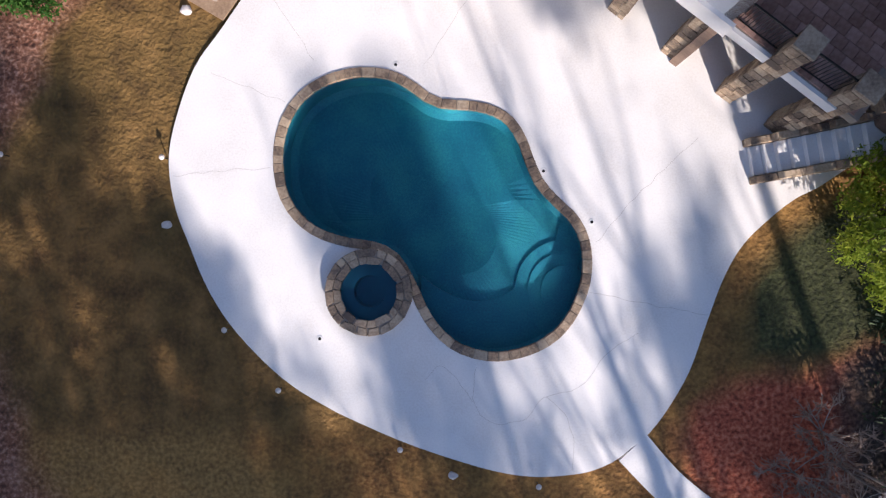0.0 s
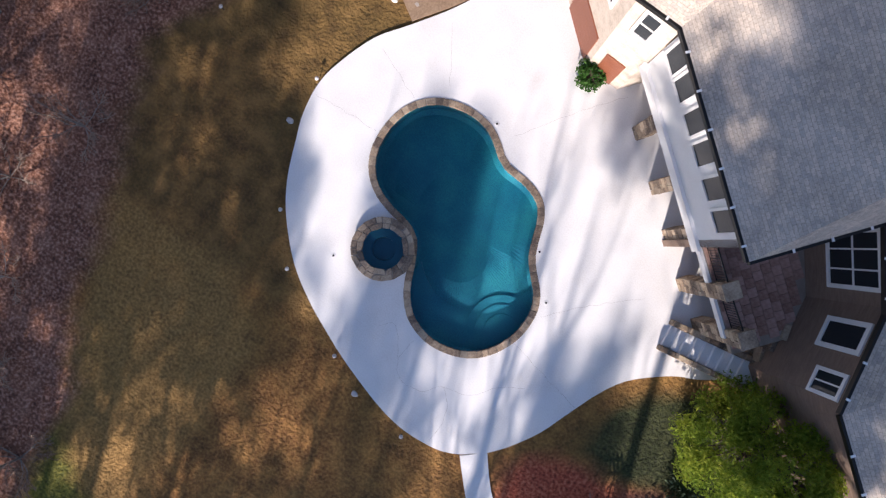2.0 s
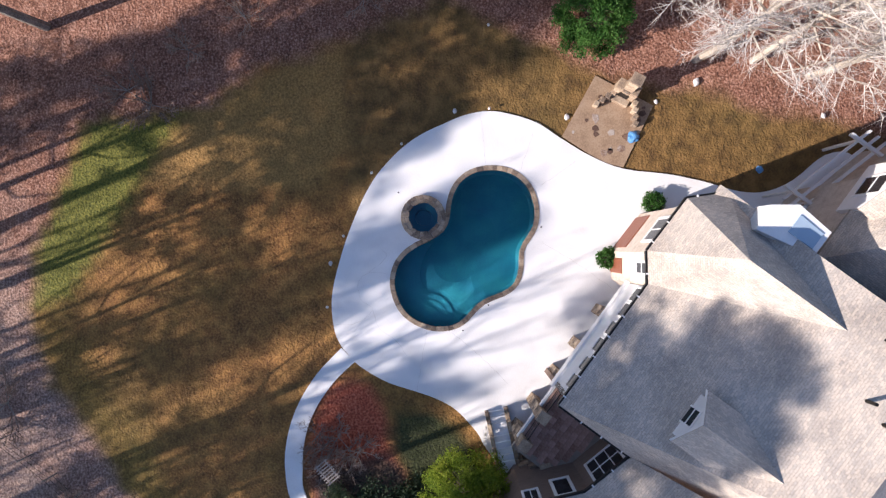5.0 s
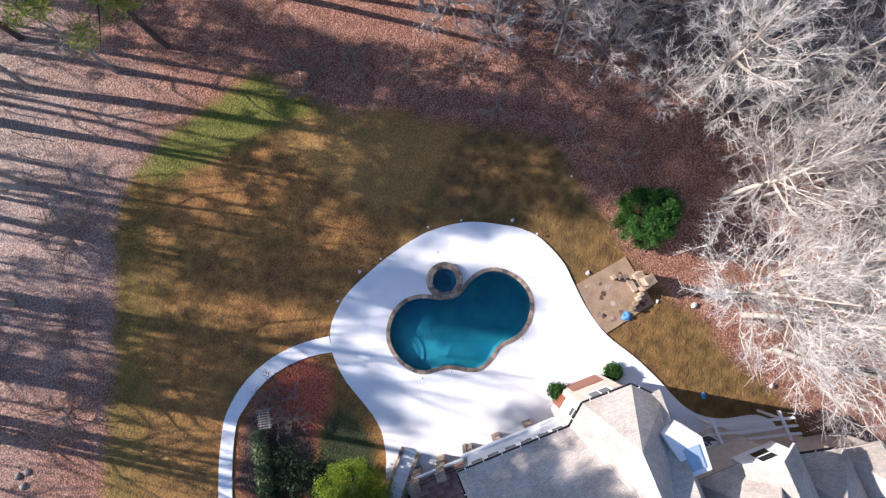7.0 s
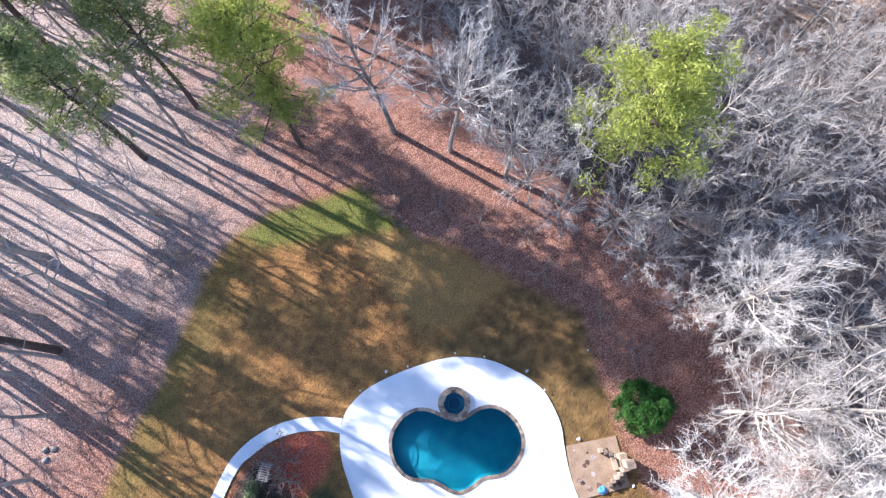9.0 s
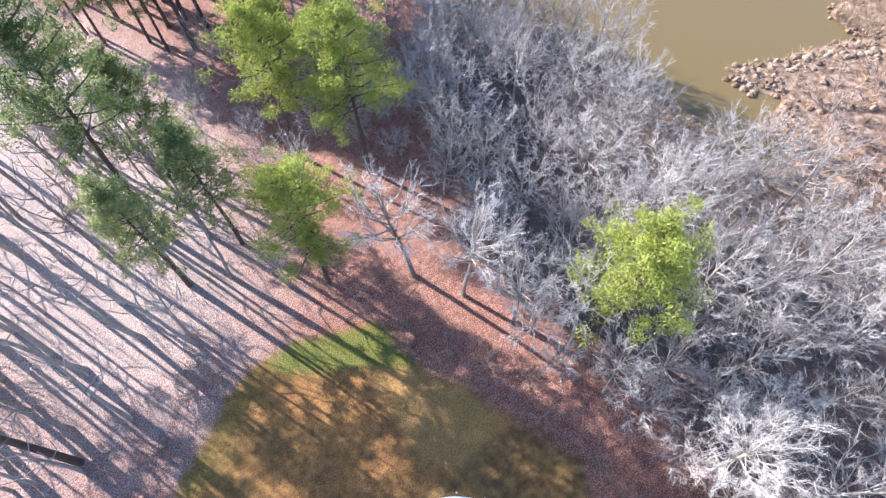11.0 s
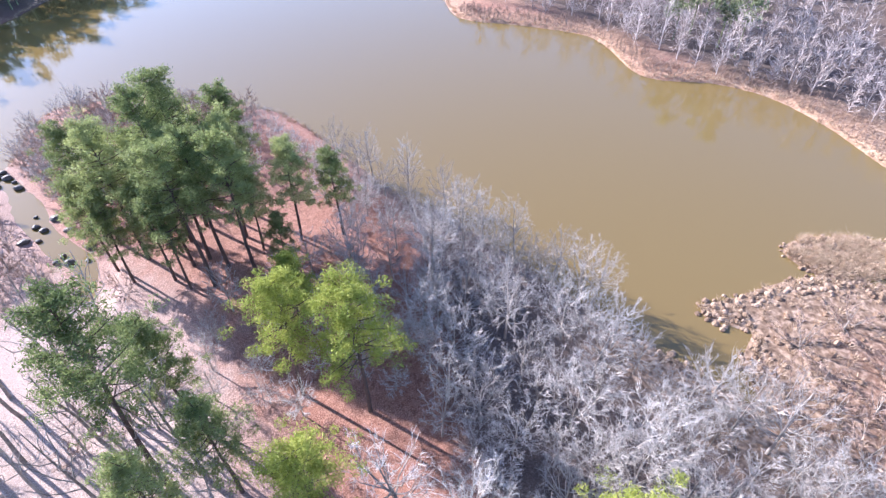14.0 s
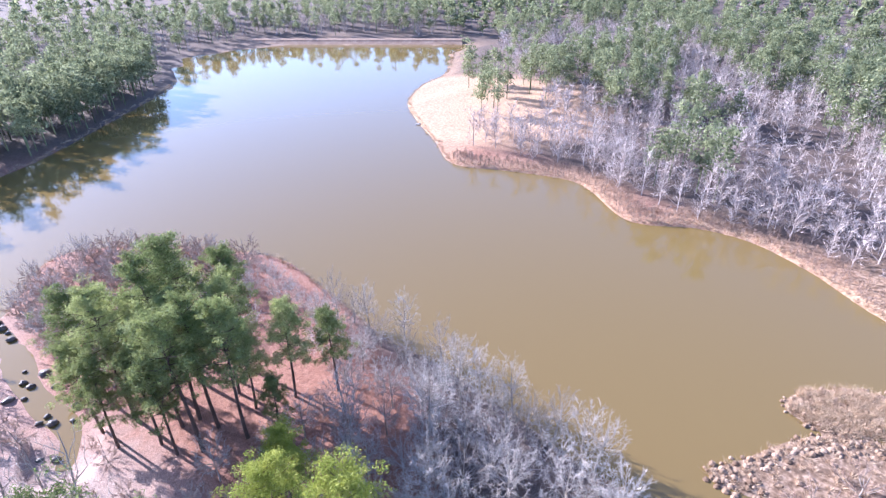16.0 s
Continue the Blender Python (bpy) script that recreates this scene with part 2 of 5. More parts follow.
DECK = ccw(spline([(-8.77, 6.33), (-9.45, 4.4), (-9.65, 3.0), (-9.42, 1.5), (-8.93, 0.2), (-8.24, -1.4), (-7.26, -2.85), (-5.69, -4.4), (-4.12, -5.4),
                   (-2.75, -6.05), (-1.39, -6.62), (0.17, -7.15), (1.72, -7.58), (3.07, -7.75), (4.43, -7.65), (5.2, -7.45), (5.85, -7.12), (6.3, -6.75), (6.83, -6.33),
                   (7.52, -5.45), (8.29, -4.1), (8.86, -2.5), (9.44, -0.95), (10.1, 0.2), (11.0, 1.1), (11.9, 1.8), (13.0, 2.4), (15, 4), (17, 7), (14, 11),
                   (8, 16), (3, 21), (0, 26), (-3, 28.5), (-5.8, 27.2), (-6.0, 25.4), (-4.4, 23.2), (-3.7, 21.4), (-3.75, 19.6), (-4.5, 17.2), (-5.05, 14.9),
                   (-5.5, 12.0), (-6.45, 9.8), (-7.75, 7.8)], 4))
LAWN = ccw(spline([(40, -4), (31, -13.5), (25.3, -16.4), (18.8, -19.9), (13.3, -23), (7.1, -27.1), (3.3, -28.2), (-1.3, -27.8), (-7.2, -25.4), (-9.9, -24.0), (-10.7, -17),
                   (-12.9, -12.1), (-14.7, -6.6), (-17.2, -0.4), (-15.6, 3.8), (-13.4, 8), (-11.3, 12.5), (-10.6, 17.2), (-8.9, 21.7), (-8.5, 25), (-7, 29), (0, 34), (20, 30), (38, 12)], 4))
GREEN = np.array([(-6.5, -25.5), (-9.9, -24.0), (-10.6, -17.0), (-5.5, -20.5), (2.0, -25.5), (3.0, -28.2), (-1.3, -27.8)])
PATCH = np.array([(-10.6, -17.0), (-14.7, -6.6), (-8.0, -6.0), (-4.8, -9.0), (-5.5, -20.5)])
BED = ccw(spline([(10.4, -9.1), (8.9, -8.5), (8.05, -7.2), (8.45, -5.5), (10.5, -4.3), (12.8, -4.0), (14.6, -3.0), (17.6, -2.5), (19.6, -4.5), (19.8, -7.2), (17.8, -8.3), (15.7, -9.4), (13.9, -9.6), (11.9, -9.5)], 4))
# Turf near the stair that gets a painted dark shade.
STAIR_SHADE = [(10.2, -3.2), (10.7, -0.7), (12.2, 0.9), (14.5, 2.0), (17.0, 1.0), (17.5, -2.0), (14.4, -3.2), (12.0, -4.0)]
# Outline of the wood floor that is painted dark as tree shade.
WOOD_SHADE = [(-23, 34), (-27, 10), (-27, -6), (-25, -22), (-30, -36), (-40, -50), (-50, -72), (-52, -100), (-62, -84), (-66, -30), (-68, 0), (-62, 30)]
PATH_A = spline([(5.9, -7.2), (7.67, -8.95), (9.78, -10.3), (12.02, -11.05), (14.21, -11.2), (16.49, -10.7), (20.7, -8.4), (26, -4.5)], 5, False)
PATH_B = spline([(6.85, -6.3), (8.16, -7.75), (9.96, -9.05), (11.82, -9.8), (14.02, -10.05), (15.96, -9.8), (20.1, -7.5), (25.3, -3.6)], 5, False)
LAKE = ccw(spline([(14, -150), (0, -176), (-13.5, -176), (-30, -164), (-43.7, -149), (-51.7, -136.5), (-53.7, -120), (-54.5, -101.5), (-55.5, -88), (-59, -76), (-61.7, -49), (-63.5, -32.4),
                   (-65, -22.7), (-66.3, -14), (-66.5, -10.5), (-69.5, -12.5), (-71.5, -15.8), (-77, -17.5), (-79.2, -18.6), (-76.5, -23), (-77.6, -27.2), (-84, -24.5), (-94, -21.4), (-100, -18.4), (-103, -15),
                   (-108, -9), (-113, 2), (-125, 14), (-140, 10), (-148.3, -22), (-153.2, -33), (-158, -42.7), (-161.9, -59.4), (-158, -74), (-146, -90),
                   (-156, -113), (-156.8, -125), (-146.6, -144), (-135, -163.6), (-146.5, -189.4), (-158, -218), (-175, -250), (-205, -276), (-235, -292),
                   (-282, -343), (-306, -372), (-188, -471), (-111, -439), (-89, -373), (-43, -313), (-6, -269), (25, -245), (40, -200), (28, -165)], 4))
ISLET = ccw(spline([(-102.8, -25.4), (-109.8, -24.6), (-117, -19), (-121, -12.5), (-112, -10), (-106, -13), (-101.5, -18)], 5))
CREEK = spline([(14, -150), (10.8, -141), (9.1, -122), (6.6, -111.5), (4.5, -103), (6, -96)], 5, False)


def height(p):
    """The ground's height at plan points."""
    p = np.asarray(p, float).reshape(-1, 2)
    d = side(p, LAKE)
    near = -d
    wave = np.array([noise.noise((x * 0.06, y * 0.06, 3.1)) for x, y in p])
    flat = np.clip((np.hypot(p[:, 0] - 5, p[:, 1] + 2) - 28) / 45, 0, 1)
    ground = -0.12 + (-1.6 + 0.7 * wave) * flat
    bank = WATER + 0.35 + 0.10 * near + 0.2 * wave
    out = np.minimum(ground, bank)
    far = p[:, 0] < -125
    out = np.where(far | (p[:, 1] < -255), np.minimum(WATER + 0.7 + 0.045 * near + 0.5 * wave, WATER + 10 + 2 * wave), out)
    shore = WATER - 1.2 * np.clip(d / 2.5, -0.3, 1)
    out = np.where(d > -1.0, np.minimum(out, shore), out)
    e = side(p, ISLET)
    out = np.where(e > -2, np.maximum(out, WATER + 0.3 * np.clip(e, -2, 1.2)), out)
    marsh = (p[:, 0] < -64) & (p[:, 0] > -135) & (p[:, 1] > -40) & (d < 0)
    out = np.where(marsh, np.minimum(out, WATER + 0.25 + 0.25 * wave + 0.02 * near), out)
    c = np.min(np.hypot(p[:, None, 0] - CREEK[None, :, 0], p[:, None, 1] - CREEK[None, :, 1]), 1)
    out = np.where(c < 6, np.minimum(out, WATER - 0.4 + 0.15 * c + 0.35 * wave), out)
    return out


def ground_sheet():
    """One sheet of ground to the horizon, with its covers and painted shade as colour layers."""
    def axis(a, b, lo, hi):
        mid = np.concatenate([np.arange(lo, a, 2.2), np.arange(a, b, 0.7), np.arange(b, hi, 2.2)])
        far = 6 * 1.35 ** np.arange(1, 20)
        return np.concatenate([lo - far[::-1], mid, hi + far])
    xs, ys = axis(-34, 32, -215, 62), axis(-46, 34, -320, 62)
    gx, gy = np.meshgrid(xs, ys, indexing="ij")
    p = np.stack([gx.ravel(), gy.ravel()], 1)
    z = np.concatenate([height(c) for c in np.array_split(p, 40)])
    z = np.where(side(p, DECK) > 1.1, -3.4, z)
    nx, ny = len(xs), len(ys)
    i, j = np.meshgrid(np.arange(nx - 1), np.arange(ny - 1), indexing="ij")
    a = (i * ny + j).ravel()
    me = bpy.data.meshes.new("ground")
    me.from_pydata(np.c_[p, z].tolist(), [], np.stack([a, a + ny, a + ny + 1, a + 1], 1).tolist())
    wob = np.array([noise.noise((x * 0.5, y * 0.5, 0)) + 0.5 * noise.noise((x * 1.7, y * 1.7, 5)) for x, y in p]) * 0.7
    soft = lambda d, w: np.clip(d / w + 0.5, 0, 1)  # noqa: E731
    lake = side(p, LAKE)
    lawn = soft(side(p, LAWN) + wob, 0.8)
    green = np.maximum(soft(side(p, ccw(GREEN)), 0.8), 0.3 * soft(3.0 - side(p, LAWN) + 2 * wob, 2.0) * soft(p[:, 0] - 0.0, 8) * soft(-p[:, 1] - 5, 4))
    patch = soft(side(p, ccw(PATCH)), 0.7)
    mulch = soft(side(p, BED) + 0.3 * wob, 0.6)
    # East half of the bed: bare earth that also carries painted shade.
    shaded_soil = mulch * soft(p[:, 0] - 13.2 + 0.6 * wob, 1.2)
    stair_shade = soft(side(p, ccw(spline(STAIR_SHADE, 6))) + 0.15 * wob, 0.5)
    marsh = np.maximum(soft(22 + lake, 25) * soft(-55 - p[:, 0], 12) * soft(p[:, 1] + 35, 12), soft(side(p, ISLET) + 2, 2))
    meadow = np.maximum(0.55 * soft(9 + lake + 6 * wob, 8) * soft(-125 - p[:, 0], 6) * soft(-p[:, 1] - 0, 20),
                        soft(60 - np.hypot(p[:, 0] + 195, (p[:, 1] + 225) * 0.8), 16)) * soft(-120 - p[:, 0], 10)
    pale = np.maximum(soft(20 - np.hypot(p[:, 0] - 12, (p[:, 1] + 66) * 0.5) + 5 * wob, 12), 0.6 * soft(side(p, LAWN) * -1 - 7 + 4 * wob, 9) * soft(p[:, 0] - 8, 10) * soft(-p[:, 1] - 8, 8))
    wood_shade = soft(side(p, ccw(spline(WOOD_SHADE, 5))) + 3 * wob, 5)
    # Lawn west of the deck, darkened as shade up to the sod seam.
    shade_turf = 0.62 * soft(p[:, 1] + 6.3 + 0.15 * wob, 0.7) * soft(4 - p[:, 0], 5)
    for name, v in (("lawn", lawn), ("green", green), ("patch", patch), ("mulch", mulch), ("marsh", marsh), ("meadow", meadow), ("pale", pale), ("shaded_turf", shade_turf), ("wood_shade", wood_shade), ("shaded_soil", shaded_soil), ("stair_shade", stair_shade), ("far", np.maximum(soft(-160 - p[:, 0], 20), soft(-270 - p[:, 1], 30)))):
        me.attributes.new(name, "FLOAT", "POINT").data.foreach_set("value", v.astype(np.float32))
    me.polygons.foreach_set("use_smooth", [True] * len(me.polygons))
    ob = new("ground", me)
    m = bpy.data.materials.new("ground_cover")
    m.use_nodes = True
    n, l = m.node_tree.nodes, m.node_tree.links
    co = n.new("ShaderNodeTexCoord").outputs["Object"]

    def tex(scale, detail=6.0):
        t = n.new("ShaderNodeTexNoise")
        t.inputs["Scale"].default_value, t.inputs["Detail"].default_value = scale, detail
        l.new(co, t.inputs["Vector"])
        return t.outputs[0]

    big, mid, fine = tex(0.12), tex(1.1), tex(7.0, 8.0)

    def ramp(src, stops, lo=0.32, hi=0.68):
        r = n.new("ShaderNodeValToRGB")
        while len(r.color_ramp.elements) < len(stops):
            r.color_ramp.elements.new(0.5)
        for k, c in enumerate(stops):
            r.color_ramp.elements[k].position = lo + (hi - lo) * k / (len(stops) - 1)
            r.color_ramp.elements[k].color = (*c, 1)
        l.new(src, r.inputs[0])
        return r.outputs[0]

    def blend(a, b, f, kind="MIX"):
        x = node(m, "ShaderNodeMix", blend=kind)
        x.inputs[0].default_value = 1.0
        if f is not None:
            if hasattr(f, "is_linked"):
                l.new(f, x.inputs[0])
            else:
                x.inputs[0].default_value = f
        l.new(a, x.inputs[6])
        l.new(b, x.inputs[7])
        return x.outputs[2]

    def layer(name):
        a = n.new("ShaderNodeAttribute")
        a.attribute_name = name
        return a.outputs["Fac"]

    litter = blend(ramp(mid, [(0.09, 0.036, 0.023), (0.23, 0.1, 0.061), (0.39, 0.215, 0.15)]), ramp(fine, [(0.04, 0.015, 0.01), (0.24, 0.104, 0.062), (0.58, 0.35, 0.26)]), 0.65)
    litter = blend(litter, ramp(fine, [(0.17, 0.118, 0.095), (0.34, 0.252, 0.21), (0.53, 0.425, 0.365)]), layer("pale"))
    # Shade under the western trees, mixed into the litter colour.
    litter = blend(litter, ramp(fine, [(0.035, 0.026, 0.023), (0.1, 0.072, 0.06), (0.2, 0.15, 0.125)]), layer("wood_shade"))
    litter = blend(litter, ramp(mid, [(0.07, 0.05, 0.04), (0.14, 0.1, 0.08)]), layer("far"))
    brown = blend(ramp(mid, [(0.12, 0.051, 0.013), (0.26, 0.12, 0.03), (0.43, 0.215, 0.056)]), ramp(fine, [(0.07, 0.031, 0.009), (0.25, 0.118, 0.032), (0.47, 0.25, 0.075)]), 0.5)
    olive = ramp(mid, [(0.1, 0.072, 0.017), (0.16, 0.115, 0.026)])
    lawn_c = blend(brown, olive, ramp(big, [(0, 0, 0), (0.5, 0.5, 0.5)], 0.42, 0.64))
    lawn_c = blend(lawn_c, ramp(fine, [(0.06, 0.064, 0.009), (0.125, 0.126, 0.016), (0.22, 0.2, 0.03)]), layer("green"))
    pf = n.new("ShaderNodeMath")
    pf.operation = "MULTIPLY"
    pf.inputs[1].default_value = 0.6
    l.new(layer("patch"), pf.inputs[0])
    lawn_c = blend(lawn_c, ramp(fine, [(0.2, 0.115, 0.03), (0.44, 0.27, 0.085)]), pf.outputs[0])
    # The west lawn's shade is painted into its colour here.
    lawn_c = blend(lawn_c, ramp(mid, [(0.05, 0.034, 0.011), (0.105, 0.072, 0.02), (0.175, 0.11, 0.038)]), layer("shaded_turf"))
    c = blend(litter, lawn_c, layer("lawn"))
    c = blend(c, ramp(fine, [(0.18, 0.034, 0.015), (0.42, 0.095, 0.045), (0.58, 0.19, 0.1)]), layer("mulch"))
    # Earth colour taken down further to hold the bed's shade.
    c = blend(c, ramp(fine, [(0.02, 0.013, 0.009), (0.06, 0.04, 0.028), (0.12, 0.085, 0.06)]), layer("shaded_soil"))
    # Near-black green: the shade lying on this turf, put into the colour.
    c = blend(c, ramp(fine, [(0.016, 0.02, 0.006), (0.035, 0.042, 0.012), (0.06, 0.065, 0.02)]), layer("stair_shade"))
    c = blend(c, ramp(mid, [(0.1, 0.06, 0.035), (0.22, 0.145, 0.09), (0.4, 0.29, 0.2)]), layer("marsh"))
    c = blend(c, ramp(mid, [(0.28, 0.16, 0.09), (0.42, 0.27, 0.16), (0.52, 0.37, 0.23)]), layer("meadow"))
    b = n["Principled BSDF"]
    b.inputs["Roughness"].default_value = 0.95
    l.new(c, b.inputs["Base Color"])
    bp = n.new("ShaderNodeBump")
    bp.inputs["Strength"].default_value, bp.inputs["Distance"].default_value = 0.8, 0.1
    l.new(fine, bp.inputs["Height"])
    lumps = n.new("ShaderNodeBump")
    lumps.inputs["Strength"].default_value, lumps.inputs["Distance"].default_value = 0.35, 0.25
    l.new(tex(2.6, 3.0), lumps.inputs["Height"])
    l.new(lumps.outputs[0], bp.inputs["Normal"])
    l.new(bp.outputs[0], b.inputs["Normal"])
    me.materials.append(m)
    tagged(ob, "dormant brown lawn, leaf litter and bark mulch ground", "ground", kind="structure")


ground_sheet()


# ---------------------------------------------------------------- water and paving
bm = poly_mesh([(-700, -900, WATER), (70, -900, WATER), (70, 60, WATER), (-700, 60, WATER)], [(0, 1, 2, 3)])
tagged(part("lake_water", bm, M_lake_water), "muddy olive-brown lake with a calm surface", "lake", kind="structure")

pool_in = offset(POOL, -0.16)
spa_ring = np.array([(SPA[0] + math.cos(a) * 1.2, SPA[1] + math.sin(a) * 1.2) for a in np.linspace(0, 2 * np.pi, 48, endpoint=False)])
tagged(part("pavement", filled(DECK, [pool_in, spa_ring], -0.3, 0.0), M_concrete), "pale sunlit concrete pool deck with fine cracks", "pool deck", kind="structure")
tagged(part("path", filled(np.vstack([PATH_A, PATH_B[::-1]]), (), -0.3, -0.02), M_concrete), "narrow curved pale concrete garden path", "path", kind="structure")


def crack(points, wide=0.012):
    """A thin wandering crack or joint in the deck."""
    q = even(spline(points, 8, False), 40, False)
    q = q + np.array([[noise.noise((x * 2, y * 2, 1)), noise.noise((x * 2, y * 2, 9))] for x, y in q]) * 0.09
    t = np.gradient(q, axis=0)
    t /= np.linalg.norm(t, axis=1)[:, None]
    nrm = np.stack([-t[:, 1], t[:, 0]], 1) * wide / 2
    vs = [(*a, 0.003) for a in q + nrm] + [(*a, 0.003) for a in q - nrm]
    return poly_mesh(vs, [(i, i + 40, i + 41, i + 1) for i in range(39)])


M_crack = material("crack_filler", [(0.45, 0.43, 0.41), (0.55, 0.53, 0.5)], 3, 0.95, 0)
deck = bpy.data.objects["pavement"]
for pts in ([(1.0, -4.0), (0.9, -5.2), (1.6, -5.9), (2.6, -5.8), (3.4, -5.0), (4.6, -4.6), (5.6, -3.4), (6.6, -2.8)],
            [(-0.8, -4.4), (-0.1, -4.0), (0.9, -5.2)], [(3.4, -5.0), (4.2, -5.9), (4.3, -7.5)], [(5.1, 0.3), (6.4, 1.8), (8.6, 3.9)],
            [(-8.2, 6.2), (-5.6, 5.1)], [(-0.8, 6.4), (0.9, 9.0), (2.4, 11.0)], [(-4.6, 6.6), (-6.2, 9.0)], [(-6.1, 2.9), (-9.5, 2.6)], [(4.9, -1.4), (8.9, -2.2)]):
    part("crack", crack(pts), M_crack, deck)


# ---------------------------------------------------------------- pool
def ring_piece(o1, o2, i1, i2, z0, z1, shrink=0.012):
    """One block between an outer and an inner line, with chamfered top."""
    c = (o1 + o2 + i1 + i2) / 4
    q = [c + (p - c) * (1 - shrink / max(0.05, np.linalg.norm(p - c))) for p in (i1, o1, o2, i2)]
    top = [c + (p - c) * 0.9 for p in q]
    vs = [(*p, z0) for p in q] + [(*p, z1 - 0.015) for p in q] + [(*p, z1) for p in top]
    fs = [(8, 9, 10, 11)]
    for k in range(4):
        j = (k + 1) % 4
        fs += [(k, j, 4 + j, 4 + k), (4 + k, 4 + j, 8 + j, 8 + k)]
    bm = poly_mesh(vs, fs)
    bmesh.ops.recalc_face_normals(bm, faces=bm.faces)
    return bm


def swimming_pool():
    pool = thing("swimming_pool", (0, 0, -2), "freeform teal swimming pool with stone coping and curved entry steps", "swimming pool")
    n = 150
    lip = even(pool_in, n)
    # basin: walls, a curved bench at the shallow end, a floor that falls to the deep end
    bm = bmesh.new()
    prev = None
    deep = lambda q: -0.9 - 1.35 * np.clip((1.5 - q[:, 0] + 0.5 * q[:, 1]) / 6, 0, 1)  # noqa: E731
    levels = []
    for s, kind in ((0.0, "top"), (0.0, "wall"), (0.25, "floor"), (0.8, "floor"), (1.8, "floor"), (2.6, "floor")):
        q = offset(lip, -s) if s < 0.5 else lip + (np.array([-0.6, 1.3]) - lip) * np.clip(s / 3.2, 0, 1)
        z = np.full(n, -0.02) if kind == "top" else deep(q)
        if kind == "wall":
            z = z + 0.15
        levels.append((q, z))
    for q, z in levels:
        vs = [bm.verts.new((x, y, h)) for (x, y), h in zip(q, z)]
        if prev:
            for i in range(n):
                bm.faces.new((prev[i], prev[(i + 1) % n], vs[(i + 1) % n], vs[i]))
        prev = vs
    bm.faces.new(prev)
    bmesh.ops.recalc_face_normals(bm, faces=bm.faces)
    for f in bm.faces:
        f.normal_flip()
    part("basin", bm, M_plaster, pool)
    # bench along the shallow end
    a = even(pool_in, 300)
    sel = [k for k in range(300) if a[k, 1] < 0.9 and a[k, 0] > -1.0 or (a[k, 0] > 3.4 and a[k, 1] < 1.2)]
    edge = np.array([a[k] for k in sel])
    order = np.argsort(np.arctan2(edge[:, 1] - 0.8, edge[:, 0] - 1.8))
    edge = edge[order]
    inner = spline([(4.0, 0.95), (3.7, 0.1), (3.0, -0.8), (1.9, -1.6), (0.8, -1.75), (-0.2, -1.4), (-0.9, -0.9)], 10, False)
    outline = np.vstack([edge[np.argsort(-np.arctan2(edge[:, 1] - 0.8, edge[:, 0] - 1.8))], inner[::-1]])
    part("bench", filled(ccw(outline), (), -1.6, -0.86), M_plaster, pool)
    # three curved steps
    corner = np.array([4.15, -1.35])
    for r, z in ((1.75, -0.82), (1.3, -0.77), (0.85, -0.71)):
        arc = np.array([corner + r * np.array([math.cos(t), math.sin(t)]) for t in np.linspace(0, 2 * np.pi, 40, endpoint=False)])
        keep = side(arc, ccw(pool_in)) > -0.05
        pull = np.where(keep[:, None], arc, corner + (arc - corner) * 0.45)
        part("step", filled(pull, (), -1.6, z), M_plaster, pool)
    # water
    bm = bmesh.new()
    vs = [bm.verts.new((x, y, -0.12)) for x, y in even(pool_in, 120)]
    bm.faces.new(vs)
    w = part("water", bm, M_pool_water, pool, "clear blue-green water")
    w.visible_shadow = False
    # coping stones
    rng = random.Random(4)
    outer, inner = POOL, offset(POOL, -0.34)
    count = 84
    cuts = np.cumsum([0] + [rng.uniform(0.7, 1.3) for _ in range(count)])
    cuts = cuts / cuts[-1]
    o_line, i_line = even(outer, 2000), even(inner, 2000)
    for k in range(count):
        a0, a1 = int(cuts[k] * 2000) % 2000, int(cuts[k + 1] * 2000) % 2000
        mid = (o_line[a0] + i_line[a0]) / 2
        if math.dist(mid, SPA) < SPA_OUT - 0.1 and math.dist((o_line[a1] + i_line[a1]) / 2, SPA) < SPA_OUT - 0.1:
            continue
        near = lambda q: i_line[np.argmin(np.hypot(*(i_line - q).T))]  # noqa: E731
        part("coping_stone", ring_piece(o_line[a0], o_line[a1], near(o_line[a0]), near(o_line[a1]), -0.1, 0.035 + rng.uniform(0, 0.012)), M_stone, pool)
    bed = filled(offset(POOL, -0.02), [offset(POOL, -0.3)], -0.11, 0.012)
    part("mortar_bed", bed, M_mortar, pool)
    return pool


swimming_pool()


